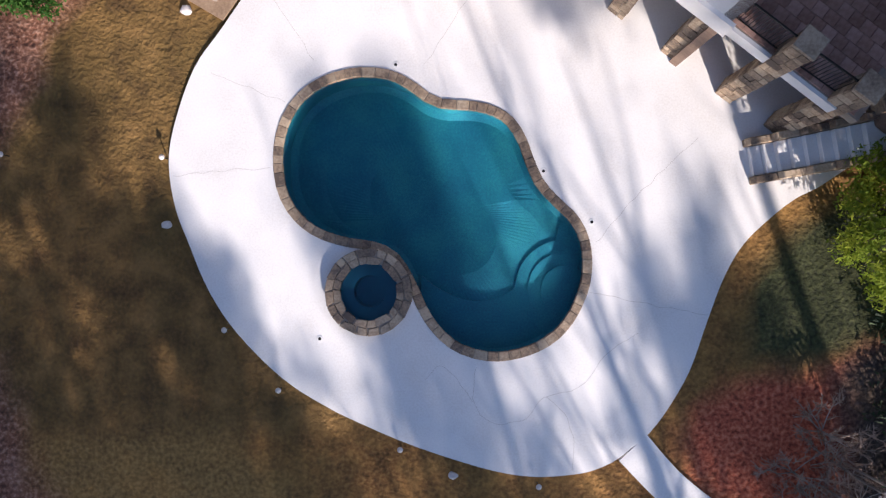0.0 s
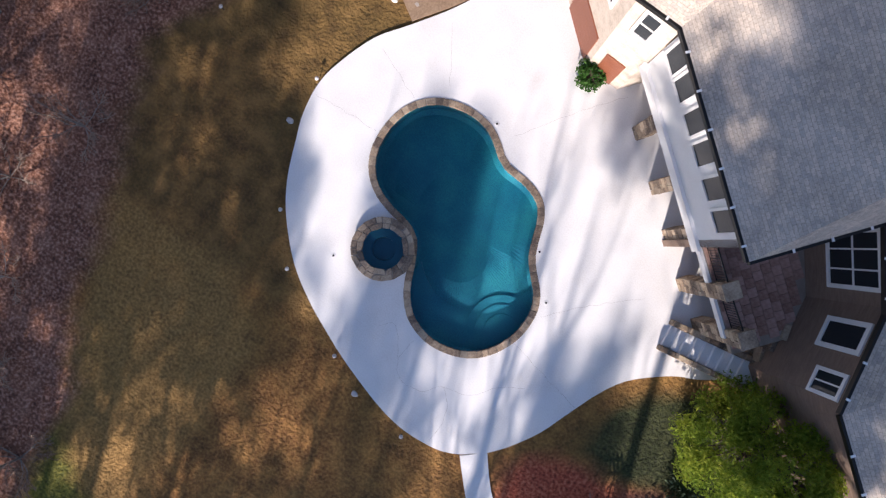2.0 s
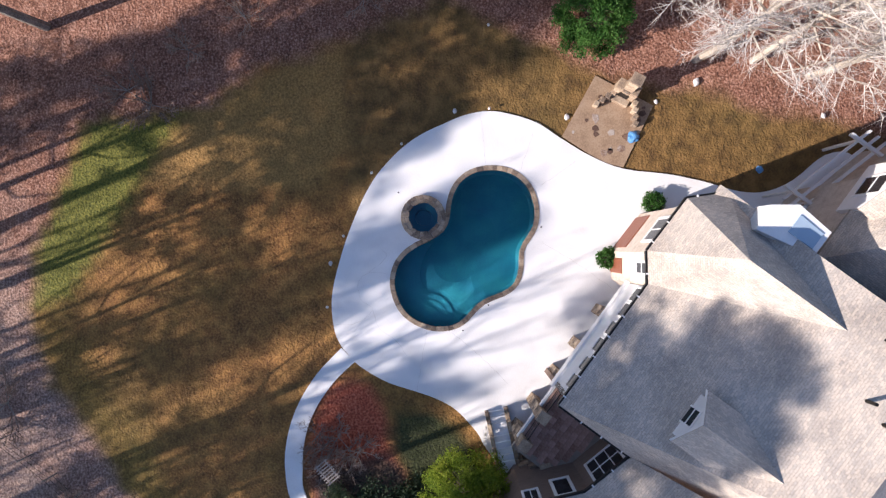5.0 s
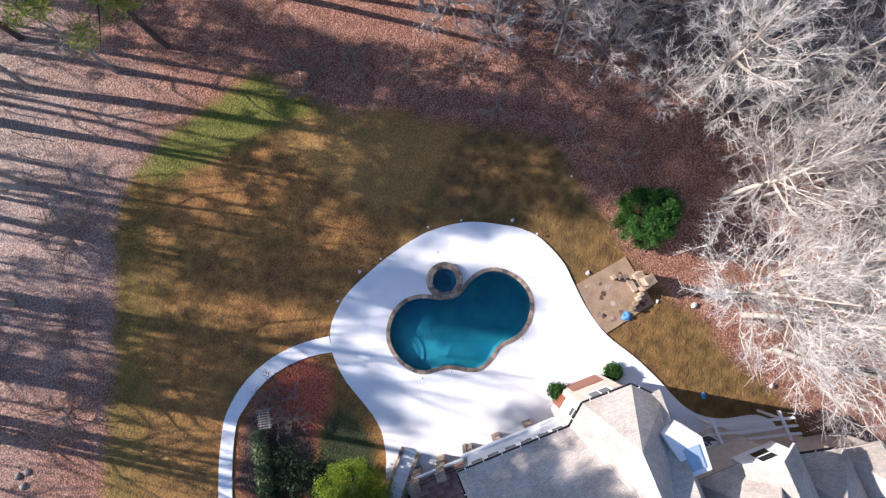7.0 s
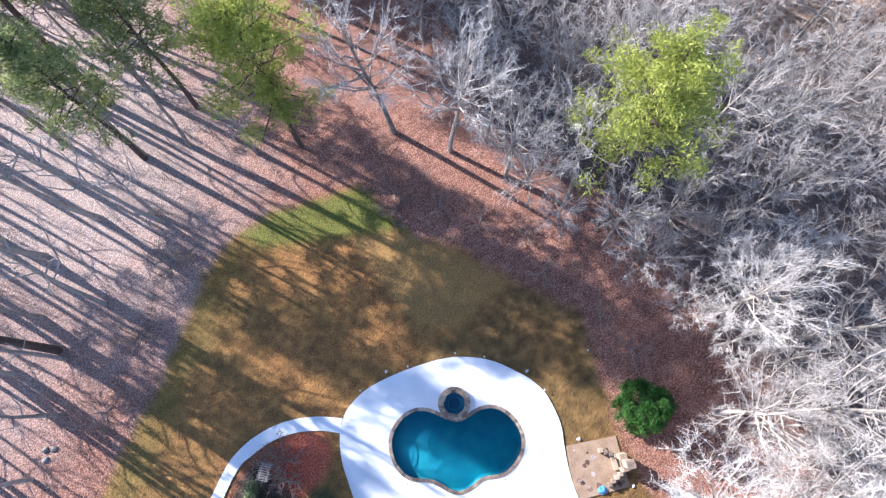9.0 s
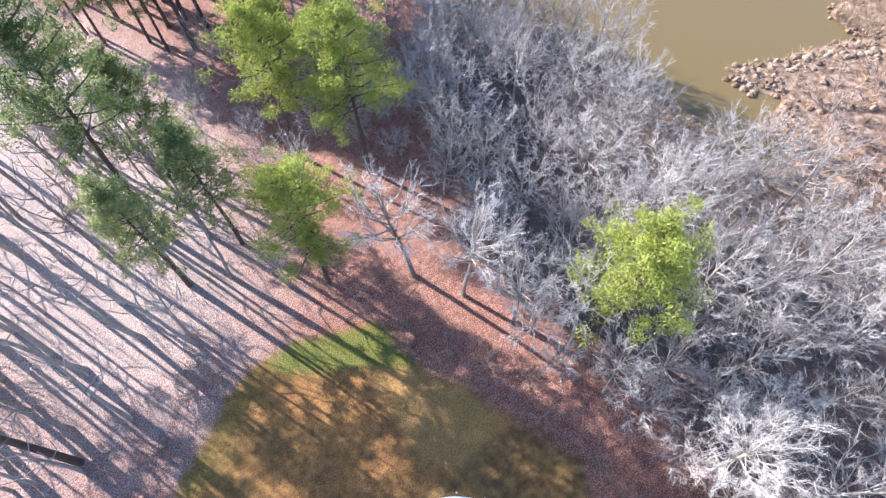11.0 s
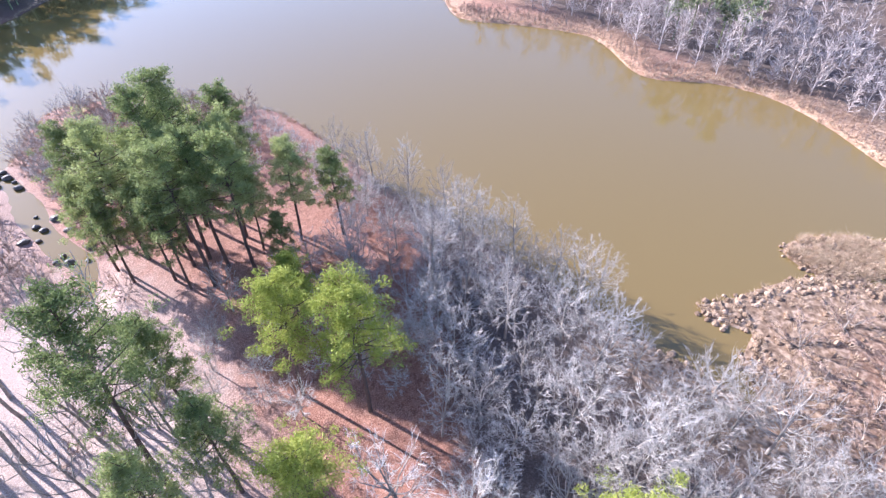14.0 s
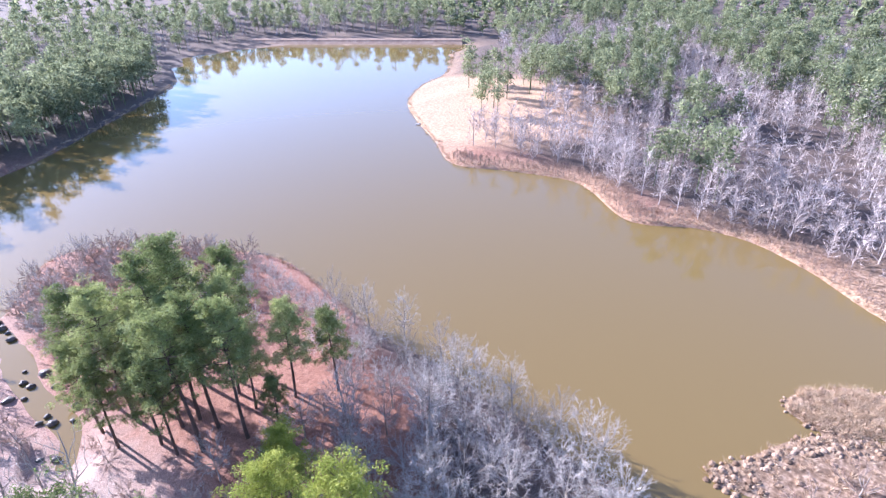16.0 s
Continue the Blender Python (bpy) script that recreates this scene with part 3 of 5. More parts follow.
def spa():
    tub = thing("spa_tub", (*SPA, -1), "round raised spa with an irregular flagstone rim", "hot tub")
    sx, sy = SPA
    circle = lambda r, k=48: np.array([(sx + r * math.cos(t), sy + r * math.sin(t)) for t in np.linspace(0, 2 * np.pi, k, endpoint=False)])  # noqa: E731
    part("wall", filled(circle(SPA_OUT - 0.04), [circle(SPA_IN + 0.04)], -0.6, SPA_TOP - 0.05), M_mortar, tub)
    bm = bmesh.new()
    prev = None
    for r, z in ((SPA_IN + 0.03, SPA_TOP - 0.06), (SPA_IN + 0.03, -0.15), (SPA_IN - 0.42, -0.18), (SPA_IN - 0.45, -0.65), (0.01, -0.68)):
        vs = [bm.verts.new((x, y, z)) for x, y in circle(r)]
        if prev:
            for i in range(48):
                bm.faces.new((prev[(i + 1) % 48], prev[i], vs[i], vs[(i + 1) % 48]))
        prev = vs
    part("basin", bm, M_spa_shade, tub)
    bm = bmesh.new()
    bm.faces.new([bm.verts.new((x, y, SPA_TOP - 0.16)) for x, y in circle(SPA_IN + 0.03)])
    w = part("water", bm, M_pool_water, tub)
    w.visible_shadow = False
    rng = random.Random(8)
    for r0, r1, k in ((SPA_IN - 0.03, SPA_IN + 0.24, 17), (SPA_IN + 0.24, SPA_OUT + 0.04, 21)):
        cut = np.cumsum([0] + [rng.uniform(0.6, 1.4) for _ in range(k)])
        cut = cut / cut[-1] * 2 * np.pi
        for i in range(k):
            at = lambda r, t: np.array([sx + r * math.cos(t), sy + r * math.sin(t)])  # noqa: E731
            j = rng.uniform(-0.06, 0.06)
            part("flagstone", ring_piece(at(r1 + j * 0.3, cut[i]), at(r1, cut[i + 1]), at(r0 + j * 0.5, cut[i] + j), at(r0, cut[i + 1] + j), SPA_TOP - 0.07, SPA_TOP + rng.uniform(0, 0.02), 0.02), M_stone, tub)
    # stone facing round the outside
    for i in range(30):
        t0, t1 = i / 30 * 2 * np.pi, (i + 1) / 30 * 2 * np.pi
        at = lambda r, t: np.array([sx + r * math.cos(t), sy + r * math.sin(t)])  # noqa: E731
        part("facing_stone", ring_piece(at(SPA_OUT + 0.02, t0), at(SPA_OUT + 0.02, t1), at(SPA_OUT - 0.1, t0), at(SPA_OUT - 0.1, t1), -0.05, SPA_TOP - 0.08, 0.015), M_stone, tub)


spa()


# ---------------------------------------------------------------- house
HO, HU, HV = np.array([7.85, 5.79]), np.array([-0.789, 0.614]), np.array([0.614, 0.789])
EAVE, FLOOR1 = 7.8, 3.2


def hp(u, v, z=None):
    x, y = HO + u * HU + v * HV
    return (x, y) if z is None else (x, y, z)


def roof_bm(verts, faces, thick=0.16):
    """Roof planes given in house coordinates, with texture axes along eave and slope, and a drip edge."""
    bm = bmesh.new()
    uvl = bm.loops.layers.uv.new("UVMap")
    pts = [Vector(hp(*p)) for p in verts]
    vs = [bm.verts.new(p) for p in pts]
    for f in faces:
        face = bm.faces.new([vs[i] for i in f])
        face.normal_update()
        if face.normal.z < 0:
            face.normal_flip()
        up = (Vector((0, 0, 1)) - face.normal * face.normal.z)
        up = up.normalized() if up.length > 1e-4 else Vector((1, 0, 0))
        along = up.cross(face.normal)
        for lp in face.loops:
            lp[uvl].uv = (lp.vert.co.dot(along), lp.vert.co.dot(up))
    rim = [e for e in bm.edges if e.is_boundary]
    ret = bmesh.ops.extrude_edge_only(bm, edges=rim)
    for g in ret["geom"]:
        if isinstance(g, bmesh.types.BMVert):
            g.co.z -= thick
    return bm


house = thing("house", (*hp(8, 8), 0), "large stone and shingle house with grey roofs and white trim", "house")


def wall_run(name, pts, z0, z1, mat, thick=0.3, label=""):
    """Upright wall pieces along a run of house points, each a part."""
    for (u0, v0), (u1, v1) in zip(pts, pts[1:]):
        d = np.array([u1 - u0, v1 - v0])
        nrm = np.array([-d[1], d[0]]) / np.linalg.norm(d) * thick
        bm = bmesh.new()
        add_box(bm, [hp(u0, v0), hp(u1, v1), hp(u1 + nrm[0], v1 + nrm[1]), hp(u0 + nrm[0], v0 + nrm[1])], z0, z1)
        bmesh.ops.recalc_face_normals(bm, faces=bm.faces)
        part(name, bm, mat, house, label)


def slab_on(p, q, s0, s1, z0, z1, out0, out1):
    """A block lying on the wall from p to q: s along it, out from it."""
    p, q = np.array(p, float), np.array(q, float)
    d = (q - p) / np.linalg.norm(q - p)
    o = np.array([d[1], -d[0]])
    bm = bmesh.new()
    add_box(bm, [hp(*(p + d * s + o * t)) for s, t in ((s0, out0), (s1, out0), (s1, out1), (s0, out1))], z0, z1)
    bmesh.ops.recalc_face_normals(bm, faces=bm.faces)
    return bm


def window(p, q, s0, s1, z0, z1, across=1, rows=1, bar=0.09, flip=1):
    frame_ = part("window", slab_on(p, q, s0 + bar, s1 - bar, z0 + bar, z1 - bar, 0.01 * flip, 0.02 * flip), M_glass, house, "dark window pane")
    for a, b, c, d in ((s0, s1, z0, z0 + bar), (s0, s1, z1 - bar, z1), (s0, s0 + bar, z0 + bar, z1 - bar), (s1 - bar, s1, z0 + bar, z1 - bar)):
        part("frame", slab_on(p, q, a, b, c, d, -0.02 * flip, 0.07 * flip), M_white, frame_)
    for k in range(1, across):
        x = s0 + (s1 - s0) * k / across
        part("mullion", slab_on(p, q, x - 0.03, x + 0.03, z0 + bar, z1 - bar, -0.02 * flip, 0.06 * flip), M_white, frame_)
    for k in range(1, rows):
        z = z0 + (z1 - z0) * k / rows
        part("mullion", slab_on(p, q, s0 + bar, s1 - bar, z - 0.03, z + 0.03, -0.02 * flip, 0.055 * flip), M_white, frame_)


M_cream = material("cream_stone_wall", [(0.4, 0.33, 0.26), (0.56, 0.48, 0.4), (0.66, 0.58, 0.5)], 2.2, 0.85, 0.4, 6)

# roofs
part("roof", roof_bm([(0, 0, EAVE), (14.3, 0, EAVE), (14.3, 20, EAVE), (0, 20, EAVE), (3.4, 10.5, 13.9), (12.0, 10.5, 13.9)],
                     [(0, 1, 5, 4), (1, 2, 5), (2, 3, 4, 5), (3, 0, 4)]), M_shingle, house, "weathered grey asphalt shingle roof")
part("roof", roof_bm([(7.87, 0.0, EAVE), (9.25, -1.06, EAVE), (12.7, -1.0, EAVE), (14.25, 0.6, EAVE), (14.25, 9, EAVE), (7.87, 9, EAVE), (10.75, 1.7, 11.9), (10.75, 9, 11.9)],
                     [(0, 1, 6), (1, 2, 6), (2, 3, 6), (3, 4, 7, 6), (5, 0, 6, 7)]), M_shingle, house)
part("roof", roof_bm([(0.05, 4.6, EAVE), (-2.9, 3.8, EAVE), (-5.6, 1.5, EAVE), (-14, 1.5, EAVE), (-14, 18, EAVE), (1, 18, EAVE), (-3.0, 10.5, 12.4), (-9, 10.5, 12.4), (1.5, 10.5, 12.4)],
                     [(0, 1, 6, 8), (1, 2, 6), (2, 3, 7, 6), (3, 4, 7), (4, 5, 8, 6, 7)]), M_shingle, house)
part("roof", roof_bm([(14.0, 6.2, EAVE), (20.0, 6.2, EAVE), (20, 20, EAVE), (14, 20, EAVE), (16.8, 8.2, 11.6), (16.8, 20, 11.6)],
                     [(0, 1, 4), (1, 2, 5, 4), (3, 0, 4, 5)]), M_shingle, house)
part("roof", roof_bm([(19.6, 7.2, 6.6), (24.6, 8.4, 6.6), (24.6, 18, 6.6), (19.6, 18, 6.6), (21.8, 10.4, 9.2), (21.8, 18, 9.2)],
                     [(0, 1, 4), (1, 2, 5, 4), (3, 0, 4, 5)]), M_shingle, house)
part("roof", roof_bm([(24.2, 8.8, 5.6), (27.6, 9.4, 5.6), (28.6, 11.4, 5.6), (28.6, 18, 5.6), (24.2, 18, 5.6), (26.2, 11.4, 8.2), (26.2, 18, 8.2)],
                     [(0, 1, 5), (1, 2, 5), (2, 3, 6, 5), (4, 0, 5, 6)]), M_shingle, house)

# gutters along the eaves
for a, b, z in (((0, 0), (7.87, 0), EAVE), ((7.87, 0), (9.25, -1.06), EAVE), ((9.25, -1.06), (12.7, -1.0), EAVE), ((12.7, -1.0), (14.25, 0.6), EAVE), ((0, 4.6), (0, 0), EAVE),
                ((-2.9, 3.8), (0.05, 4.6), EAVE), ((-5.6, 1.5), (-2.9, 3.8), EAVE), ((-14, 1.5), (-5.6, 1.5), EAVE), ((19.6, 7.2), (24.6, 8.4), 6.6)):
    length = math.dist(a, b)
    part("gutter", slab_on(a, b, 0, length, z - 0.17, z + 0.012, 0.0, 0.1), M_dark_metal, house, "dark metal gutter")
    for k in range(int(length / 1.3)):
        part("gutter_bracket", slab_on(a, b, 0.5 + 1.3 * k, 0.58 + 1.3 * k, z + 0.012, z + 0.03, -0.05, 0.12), M_white, house)

# walls
wall_run("wall", [(0.35, 0.4), (7.9, 0.4)], 3.3, EAVE - 0.05, M_white, label="white painted upper wall")
wall_run("wall", [(0.35, 3.2), (7.9, 3.2)], -0.1, 3.3, M_cream)
wall_run("wall", [(7.9, 3.2), (7.95, 0.35), (9.4, -0.72), (12.55, -0.66), (13.9, 0.75), (13.9, 6.4), (19.7, 6.5), (19.7, 7.5), (24.3, 8.6), (24.3, 9.6), (28.2, 10.4)], -0.1, 5.5, M_cream, label="cream stone wall")
wall_run("wall", [(7.95, 0.35), (9.4, -0.72), (12.55, -0.66), (13.9, 0.75), (13.9, 6.4), (19.7, 6.5)], 5.5, EAVE - 0.05, M_cream)
wall_run("wall", [(-12, 1.9), (-5.5, 1.9), (-2.85, 4.2), (0.35, 5.0), (0.35, 0.4)], -0.1, EAVE - 0.05, M_shake, label="brown cedar shingle wall")
bm = bmesh.new()
add_box(bm, [hp(0.4, 0.45), hp(7.9, 0.45), hp(7.9, 3.2), hp(0.4, 3.2)], 3.05, 3.25)
part("floor_slab", bm, M_concrete, house)
part("beam", slab_on((0.2, 0.4), (8.0, 0.4), 0, 7.8, 3.15, 3.75, 0.0, 0.14), M_white, house, "white painted beam")

# a row of tall windows in pairs under the main eave
for c in (1.35, 2.55, 3.85, 5.0, 6.25, 7.3):
    window((0.35, 0.4), (7.9, 0.4), c - 0.88, c + 0.12, 5.4, 7.4, 1, 1, 0.1)
# bay windows and brown doors of the stone bay
window((9.4, -0.72), (12.55, -0.66), 0.7, 2.5, 4.6, 6.9, 2, 1, 0.16)
window((7.95, 0.35), (9.4, -0.72), 0.5, 1.35, 5.0, 6.9, 1, 2, 0.14)
window((12.55, -0.66), (13.9, 0.75), 0.5, 1.4, 5.0, 6.9, 1, 2, 0.14)
part("door", slab_on((9.4, -0.72), (12.55, -0.66), 0.35, 2.8, 0.0, 2.5, 0.0, 0.06), M_brown_trim, house, "stained brown wooden door")
part("door", slab_on((7.95, 0.35), (9.4, -0.72), 0.45, 1.4, 0.0, 2.4, 0.0, 0.06), M_brown_trim, house)
# windows over the terrace
window((-2.85, 4.2), (0.35, 5.0), 0.5, 2.7, 4.5, 7.2, 3, 2, 0.16)
window((-5.5, 1.9), (-2.85, 4.2), 1.7, 2.9, 4.9, 7.1, 1, 1, 0.18)
window((-5.5, 1.9), (-2.85, 4.2), 0.0, 1.0, 5.5, 7.1, 2, 1, 0.14)
window((14.2, 6.45), (19.6, 6.5), 1.5, 4.2, 1.0, 3.2, 3, 1, 0.14)


def dormer(u0, u1, v0, v1, z0, z1, ridge, name="dormer"):
    """A white gabled dormer facing the pool."""
    um = (u0 + u1) / 2
    body = part(name, poly_mesh([hp(u0, v0, z0), hp(u1, v0, z0), hp(u1, v0, z1), hp(um, v0, ridge), hp(u0, v0, z1), hp(u0, v1, z1), hp(u1, v1, z1), hp(u0, v1, z0), hp(u1, v1, z0)],
                                [(0, 1, 2, 3, 4), (0, 4, 5, 7), (1, 8, 6, 2)]), M_white, house, "white painted dormer")
    e = 0.3
    s = (ridge - z1) / (um - u0)
    part("roof", roof_bm([(u0 - e, v0 - e, z1 - s * e), (um, v0 - e, ridge + 0.02), (u1 + e, v0 - e, z1 - s * e), (u0 - e, v1, z1 - s * e), (um, v1, ridge + 0.02), (u1 + e, v1, z1 - s * e)],
                         [(0, 1, 4, 3), (1, 2, 5, 4)], 0.2), M_shingle, body)
    part("bargeboard", poly_mesh([hp(u0 - e, v0 - e - 0.02, z1 - s * e - 0.22), hp(um, v0 - e - 0.02, ridge - 0.2), hp(u1 + e, v0 - e - 0.02, z1 - s * e - 0.22), hp(u1 + e, v0 - e - 0.02, z1 - s * e), hp(um, v0 - e - 0.02, ridge + 0.01), hp(u0 - e, v0 - e - 0.02, z1 - s * e)],
                                 [(0, 1, 4, 5), (1, 2, 3, 4)]), M_white, body)
    window((u0, v0), (u1, v0), (u1 - u0) * 0.28, (u1 - u0) * 0.72, z0 + 0.5, z1 - 0.1, 1, 2, 0.1)


dormer(2.4, 4.7, 4.3, 9.5, 9.6, 11.5, 12.6)
dormer(17.2, 20.2, 6.15, 10.0, 6.7, 9.2, 10.5)

# white box dormer with a skylight beside the bay's roof
bm = bmesh.new()
add_box(bm, [hp(12.7, 1.9), hp(14.1, 1.8), hp(14.9, 2.9), hp(14.7, 4.9), hp(13.3, 4.9)], 7.9, 10.0)
bmesh.ops.recalc_face_normals(bm, faces=bm.faces)
box = part("box_dormer", bm, M_white, house, "white painted box dormer with a roof window")
bm = bmesh.new()
add_box(bm, [hp(13.5, 3.2), hp(14.5, 3.2), hp(14.4, 4.6), hp(13.5, 4.6)], 10.0, 10.06)
part("skylight", bm, M_skylight, box)

# vents on the roof
for u, v in ((11.2, 8.2), (8.5, 8.8), (8.0, 9.6)):
    z = EAVE + 0.58 * v
    bm = bmesh.new()
    bmesh.ops.create_cone(bm, cap_ends=True, segments=12, radius1=0.09, radius2=0.08, depth=0.7, matrix=Matrix.Translation(hp(u, v, z + 0.2)))
    part("vent_pipe", bm, M_dark_metal, house)
bm = bmesh.new()
bmesh.ops.create_uvsphere(bm, u_segments=14, v_segments=8, radius=0.26, matrix=Matrix.Translation(hp(11.7, 7.2, 11.75)) @ Matrix.Rotation(0.9, 4, "X") @ Matrix.Diagonal((1, 1, 0.25, 1)))
dish = part("satellite_dish", bm, M_white, house, "white satellite dish")
bm = bmesh.new()
bmesh.ops.create_cone(bm, cap_ends=True, segments=8, radius1=0.04, radius2=0.04, depth=0.7, matrix=Matrix.Translation(hp(11.7, 7.2, 11.4)))
part("mast", bm, M_dark_metal, dish)


# stone columns carrying the upper floor, built of separate courses
def column(u, v, top, wide=0.62):
    col = thing("stone_column", (*hp(u, v), 0), "square column of tan fieldstone carrying the upper floor", "column", "columns under the house front")
    bm = bmesh.new()
    w = wide / 2 - 0.03
    add_box(bm, [hp(u - w, v - w), hp(u + w, v - w), hp(u + w, v + w), hp(u - w, v + w)], 0, top - 0.08)
    bmesh.ops.recalc_face_normals(bm, faces=bm.faces)
    part("core", bm, M_mortar, col)
    rng = random.Random(int(u * 100))
    z = 0.0
    while z < top - 0.12:
        h = min(rng.uniform(0.16, 0.34), top - 0.1 - z)
        for face in range(4):
            cut, s = rng.uniform(0.3, 0.7), wide / 2
            for a, b in ((0, cut), (cut, 1)):
                p0, p1 = -s + wide * a + 0.012, -s + wide * b - 0.012
                o = s + rng.uniform(0, 0.03)
                quad = [(p0, -o), (p1, -o), (p1, -s + 0.06), (p0, -s + 0.06)]
                quad = [(x * math.cos(face * math.pi / 2) - y * math.sin(face * math.pi / 2), x * math.sin(face * math.pi / 2) + y * math.cos(face * math.pi / 2)) for x, y in quad]
                bm = bmesh.new()
                add_box(bm, [hp(u + x, v + y) for x, y in quad], z + 0.01, z + h - 0.012)
                bmesh.ops.recalc_face_normals(bm, faces=bm.faces)
                part("stone", bm, M_stone, col)
        z += h
    bm = bmesh.new()
    w = wide / 2 + 0.05
    add_box(bm, [hp(u - w, v - w), hp(u + w, v - w), hp(u + w, v + w), hp(u - w, v + w)], top - 0.09, top)
    part("cap", bevelled(bm, 0.02), M_stone, col)


for u, v, top in ((0.8, 0.85, 3.15), (3.1, 0.85, 3.15), (5.75, 0.85, 3.15), (-1.55, 0.85, 4.35), (-3.55, 0.95, 4.3)):
    column(u, v, top)


# terrace with pavers and railing
def terrace():
    t = thing("terrace", (*hp(-2, 3), 3), "raised terrace paved with reddish square pavers", "terrace", kind="structure")
    bm = bmesh.new()
    add_box(bm, [hp(0.35, 0.7), hp(0.35, 5.0), hp(-2.85, 4.2), hp(-4.3, 2.95), hp(-4.3, 0.7)], 2.85, 3.14)
    bmesh.ops.recalc_face_normals(bm, faces=bm.faces)
    part("slab", bm, M_mortar, t)
    part("edge_beam", slab_on((-3.6, 0.7), (0.3, 0.7), 0, 3.9, 2.8, 3.16, 0.0, 0.12), M_white, t, "white painted edge beam")
    outline = np.array([hp(0.3, 0.75), hp(0.3, 4.9), hp(-2.85, 4.1), hp(-4.2, 2.9), hp(-4.2, 0.75)])
    mat = material("terracotta_pavers", [(0.26, 0.14, 0.105), (0.4, 0.245, 0.195), (0.52, 0.34, 0.28)], 1.2, 0.8, 0.3, 10, per_object=0.3)
    s = 0.4
    bm = bmesh.new()
    add_box(bm, [(-s / 2 + 0.008, -s / 2 + 0.008), (s / 2 - 0.008, -s / 2 + 0.008), (s / 2 - 0.008, s / 2 - 0.008), (-s / 2 + 0.008, s / 2 - 0.008)], 0, 0.05)
    me = bpy.data.meshes.new("paver")
    bm.to_mesh(me)
    bm.free()
    me.materials.append(mat)
    turn = math.atan2(HU[1], HU[0])
    for i in range(13):
        for j in range(12):
            u, v = 0.1 - s * (i + (0.5 if j % 2 else 0)), 0.95 + s * j
            if side(np.array([hp(u, v)]), ccw(outline))[0] > 0.1:
                ob = new("paver", me)
                ob.parent = t
                ob.matrix_parent_inverse = Matrix.Translation(-t.location)
                ob.matrix_basis = Matrix.Translation(hp(u, v, 3.14)) @ Matrix.Rotation(turn, 4, "Z")


terrace()


def railing(p, q, z, posts_every=0.11):
    r = thing("railing", (*hp(*p), z), "dark metal terrace railing with thin balusters", "railing", "terrace railings")
    length = math.dist(p, q)
    part("top_rail", slab_on(p, q, 0, length, z + 0.96, z + 1.0, -0.025, 0.025), M_dark_metal, r)
    part("bottom_rail", slab_on(p, q, 0, length, z + 0.08, z + 0.11, -0.015, 0.015), M_dark_metal, r)
    for k in range(int(length / posts_every)):
        s = 0.06 + k * posts_every
        part("baluster", slab_on(p, q, s, s + 0.018, z + 0.11, z + 0.96, -0.009, 0.009), M_dark_metal, r)


railing((-1.2, 0.85), (0.35, 0.85), FLOOR1)
railing((-3.25, 0.9), (-1.9, 0.85), FLOOR1)


def stair(foot, way, wide, count, z0, rise, run):
    """A straight flight of concrete steps; foot is the middle of its first riser."""
    s = thing("stair", (*foot, z0), "pale concrete garden stair between low stone walls", "stairs")
    f, d = np.array(foot), np.array(way) / np.linalg.norm(way)
    o = np.array([-d[1], d[0]])
    for k in range(count):
        bm = bmesh.new()
        a, b = f + d * run * k, f + d * run * (k + 1.0)
        add_box(bm, [tuple(a - o * wide / 2), tuple(b - o * wide / 2), tuple(b + o * wide / 2), tuple(a + o * wide / 2)], z0 - 0.1, z0 + rise * (k + 1))
        part("step", bevelled(bm, 0.015), M_concrete, s)
    rng = random.Random(3)
    for sgn in (-1, 1):
        for k in range(0, count, 2):
            a, b = f + d * (run * k - 0.1), f + d * run * (k + 2) - d * 0.02
            e0, e1 = o * sgn * (wide / 2 + 0.02), o * sgn * (wide / 2 + 0.28)
            for lo, hi in ((z0 - 0.1, z0 + rise * (k + 0.5)), (z0 + rise * (k + 0.5) + 0.012, z0 + rise * (k + 2.4) + rng.uniform(0, 0.08))):
                bm = bmesh.new()
                add_box(bm, [tuple(a + e0), tuple(b + e0), tuple(b + e1), tuple(a + e1)], lo, hi)
                part("wall_stone", bevelled(bm, 0.03), M_stone, s)
    return s


stair((10.3, 3.05), (0.985, 0.17), 1.0, 9, 0.0, 0.178, 0.36)
bm = bmesh.new()
add_box(bm, [(13.5, 3.1), (14.9, 3.35), (14.7, 4.9), (13.2, 4.6)], -0.1, 1.6)
bmesh.ops.recalc_face_normals(bm, faces=bm.faces)
tagged(part("stair_landing", bm, M_concrete), "concrete landing between two stair flights", "stairs")
stair((13.9, 4.5), (-0.3, 1.0), 1.0, 6, 1.6, 0.26, 0.3)


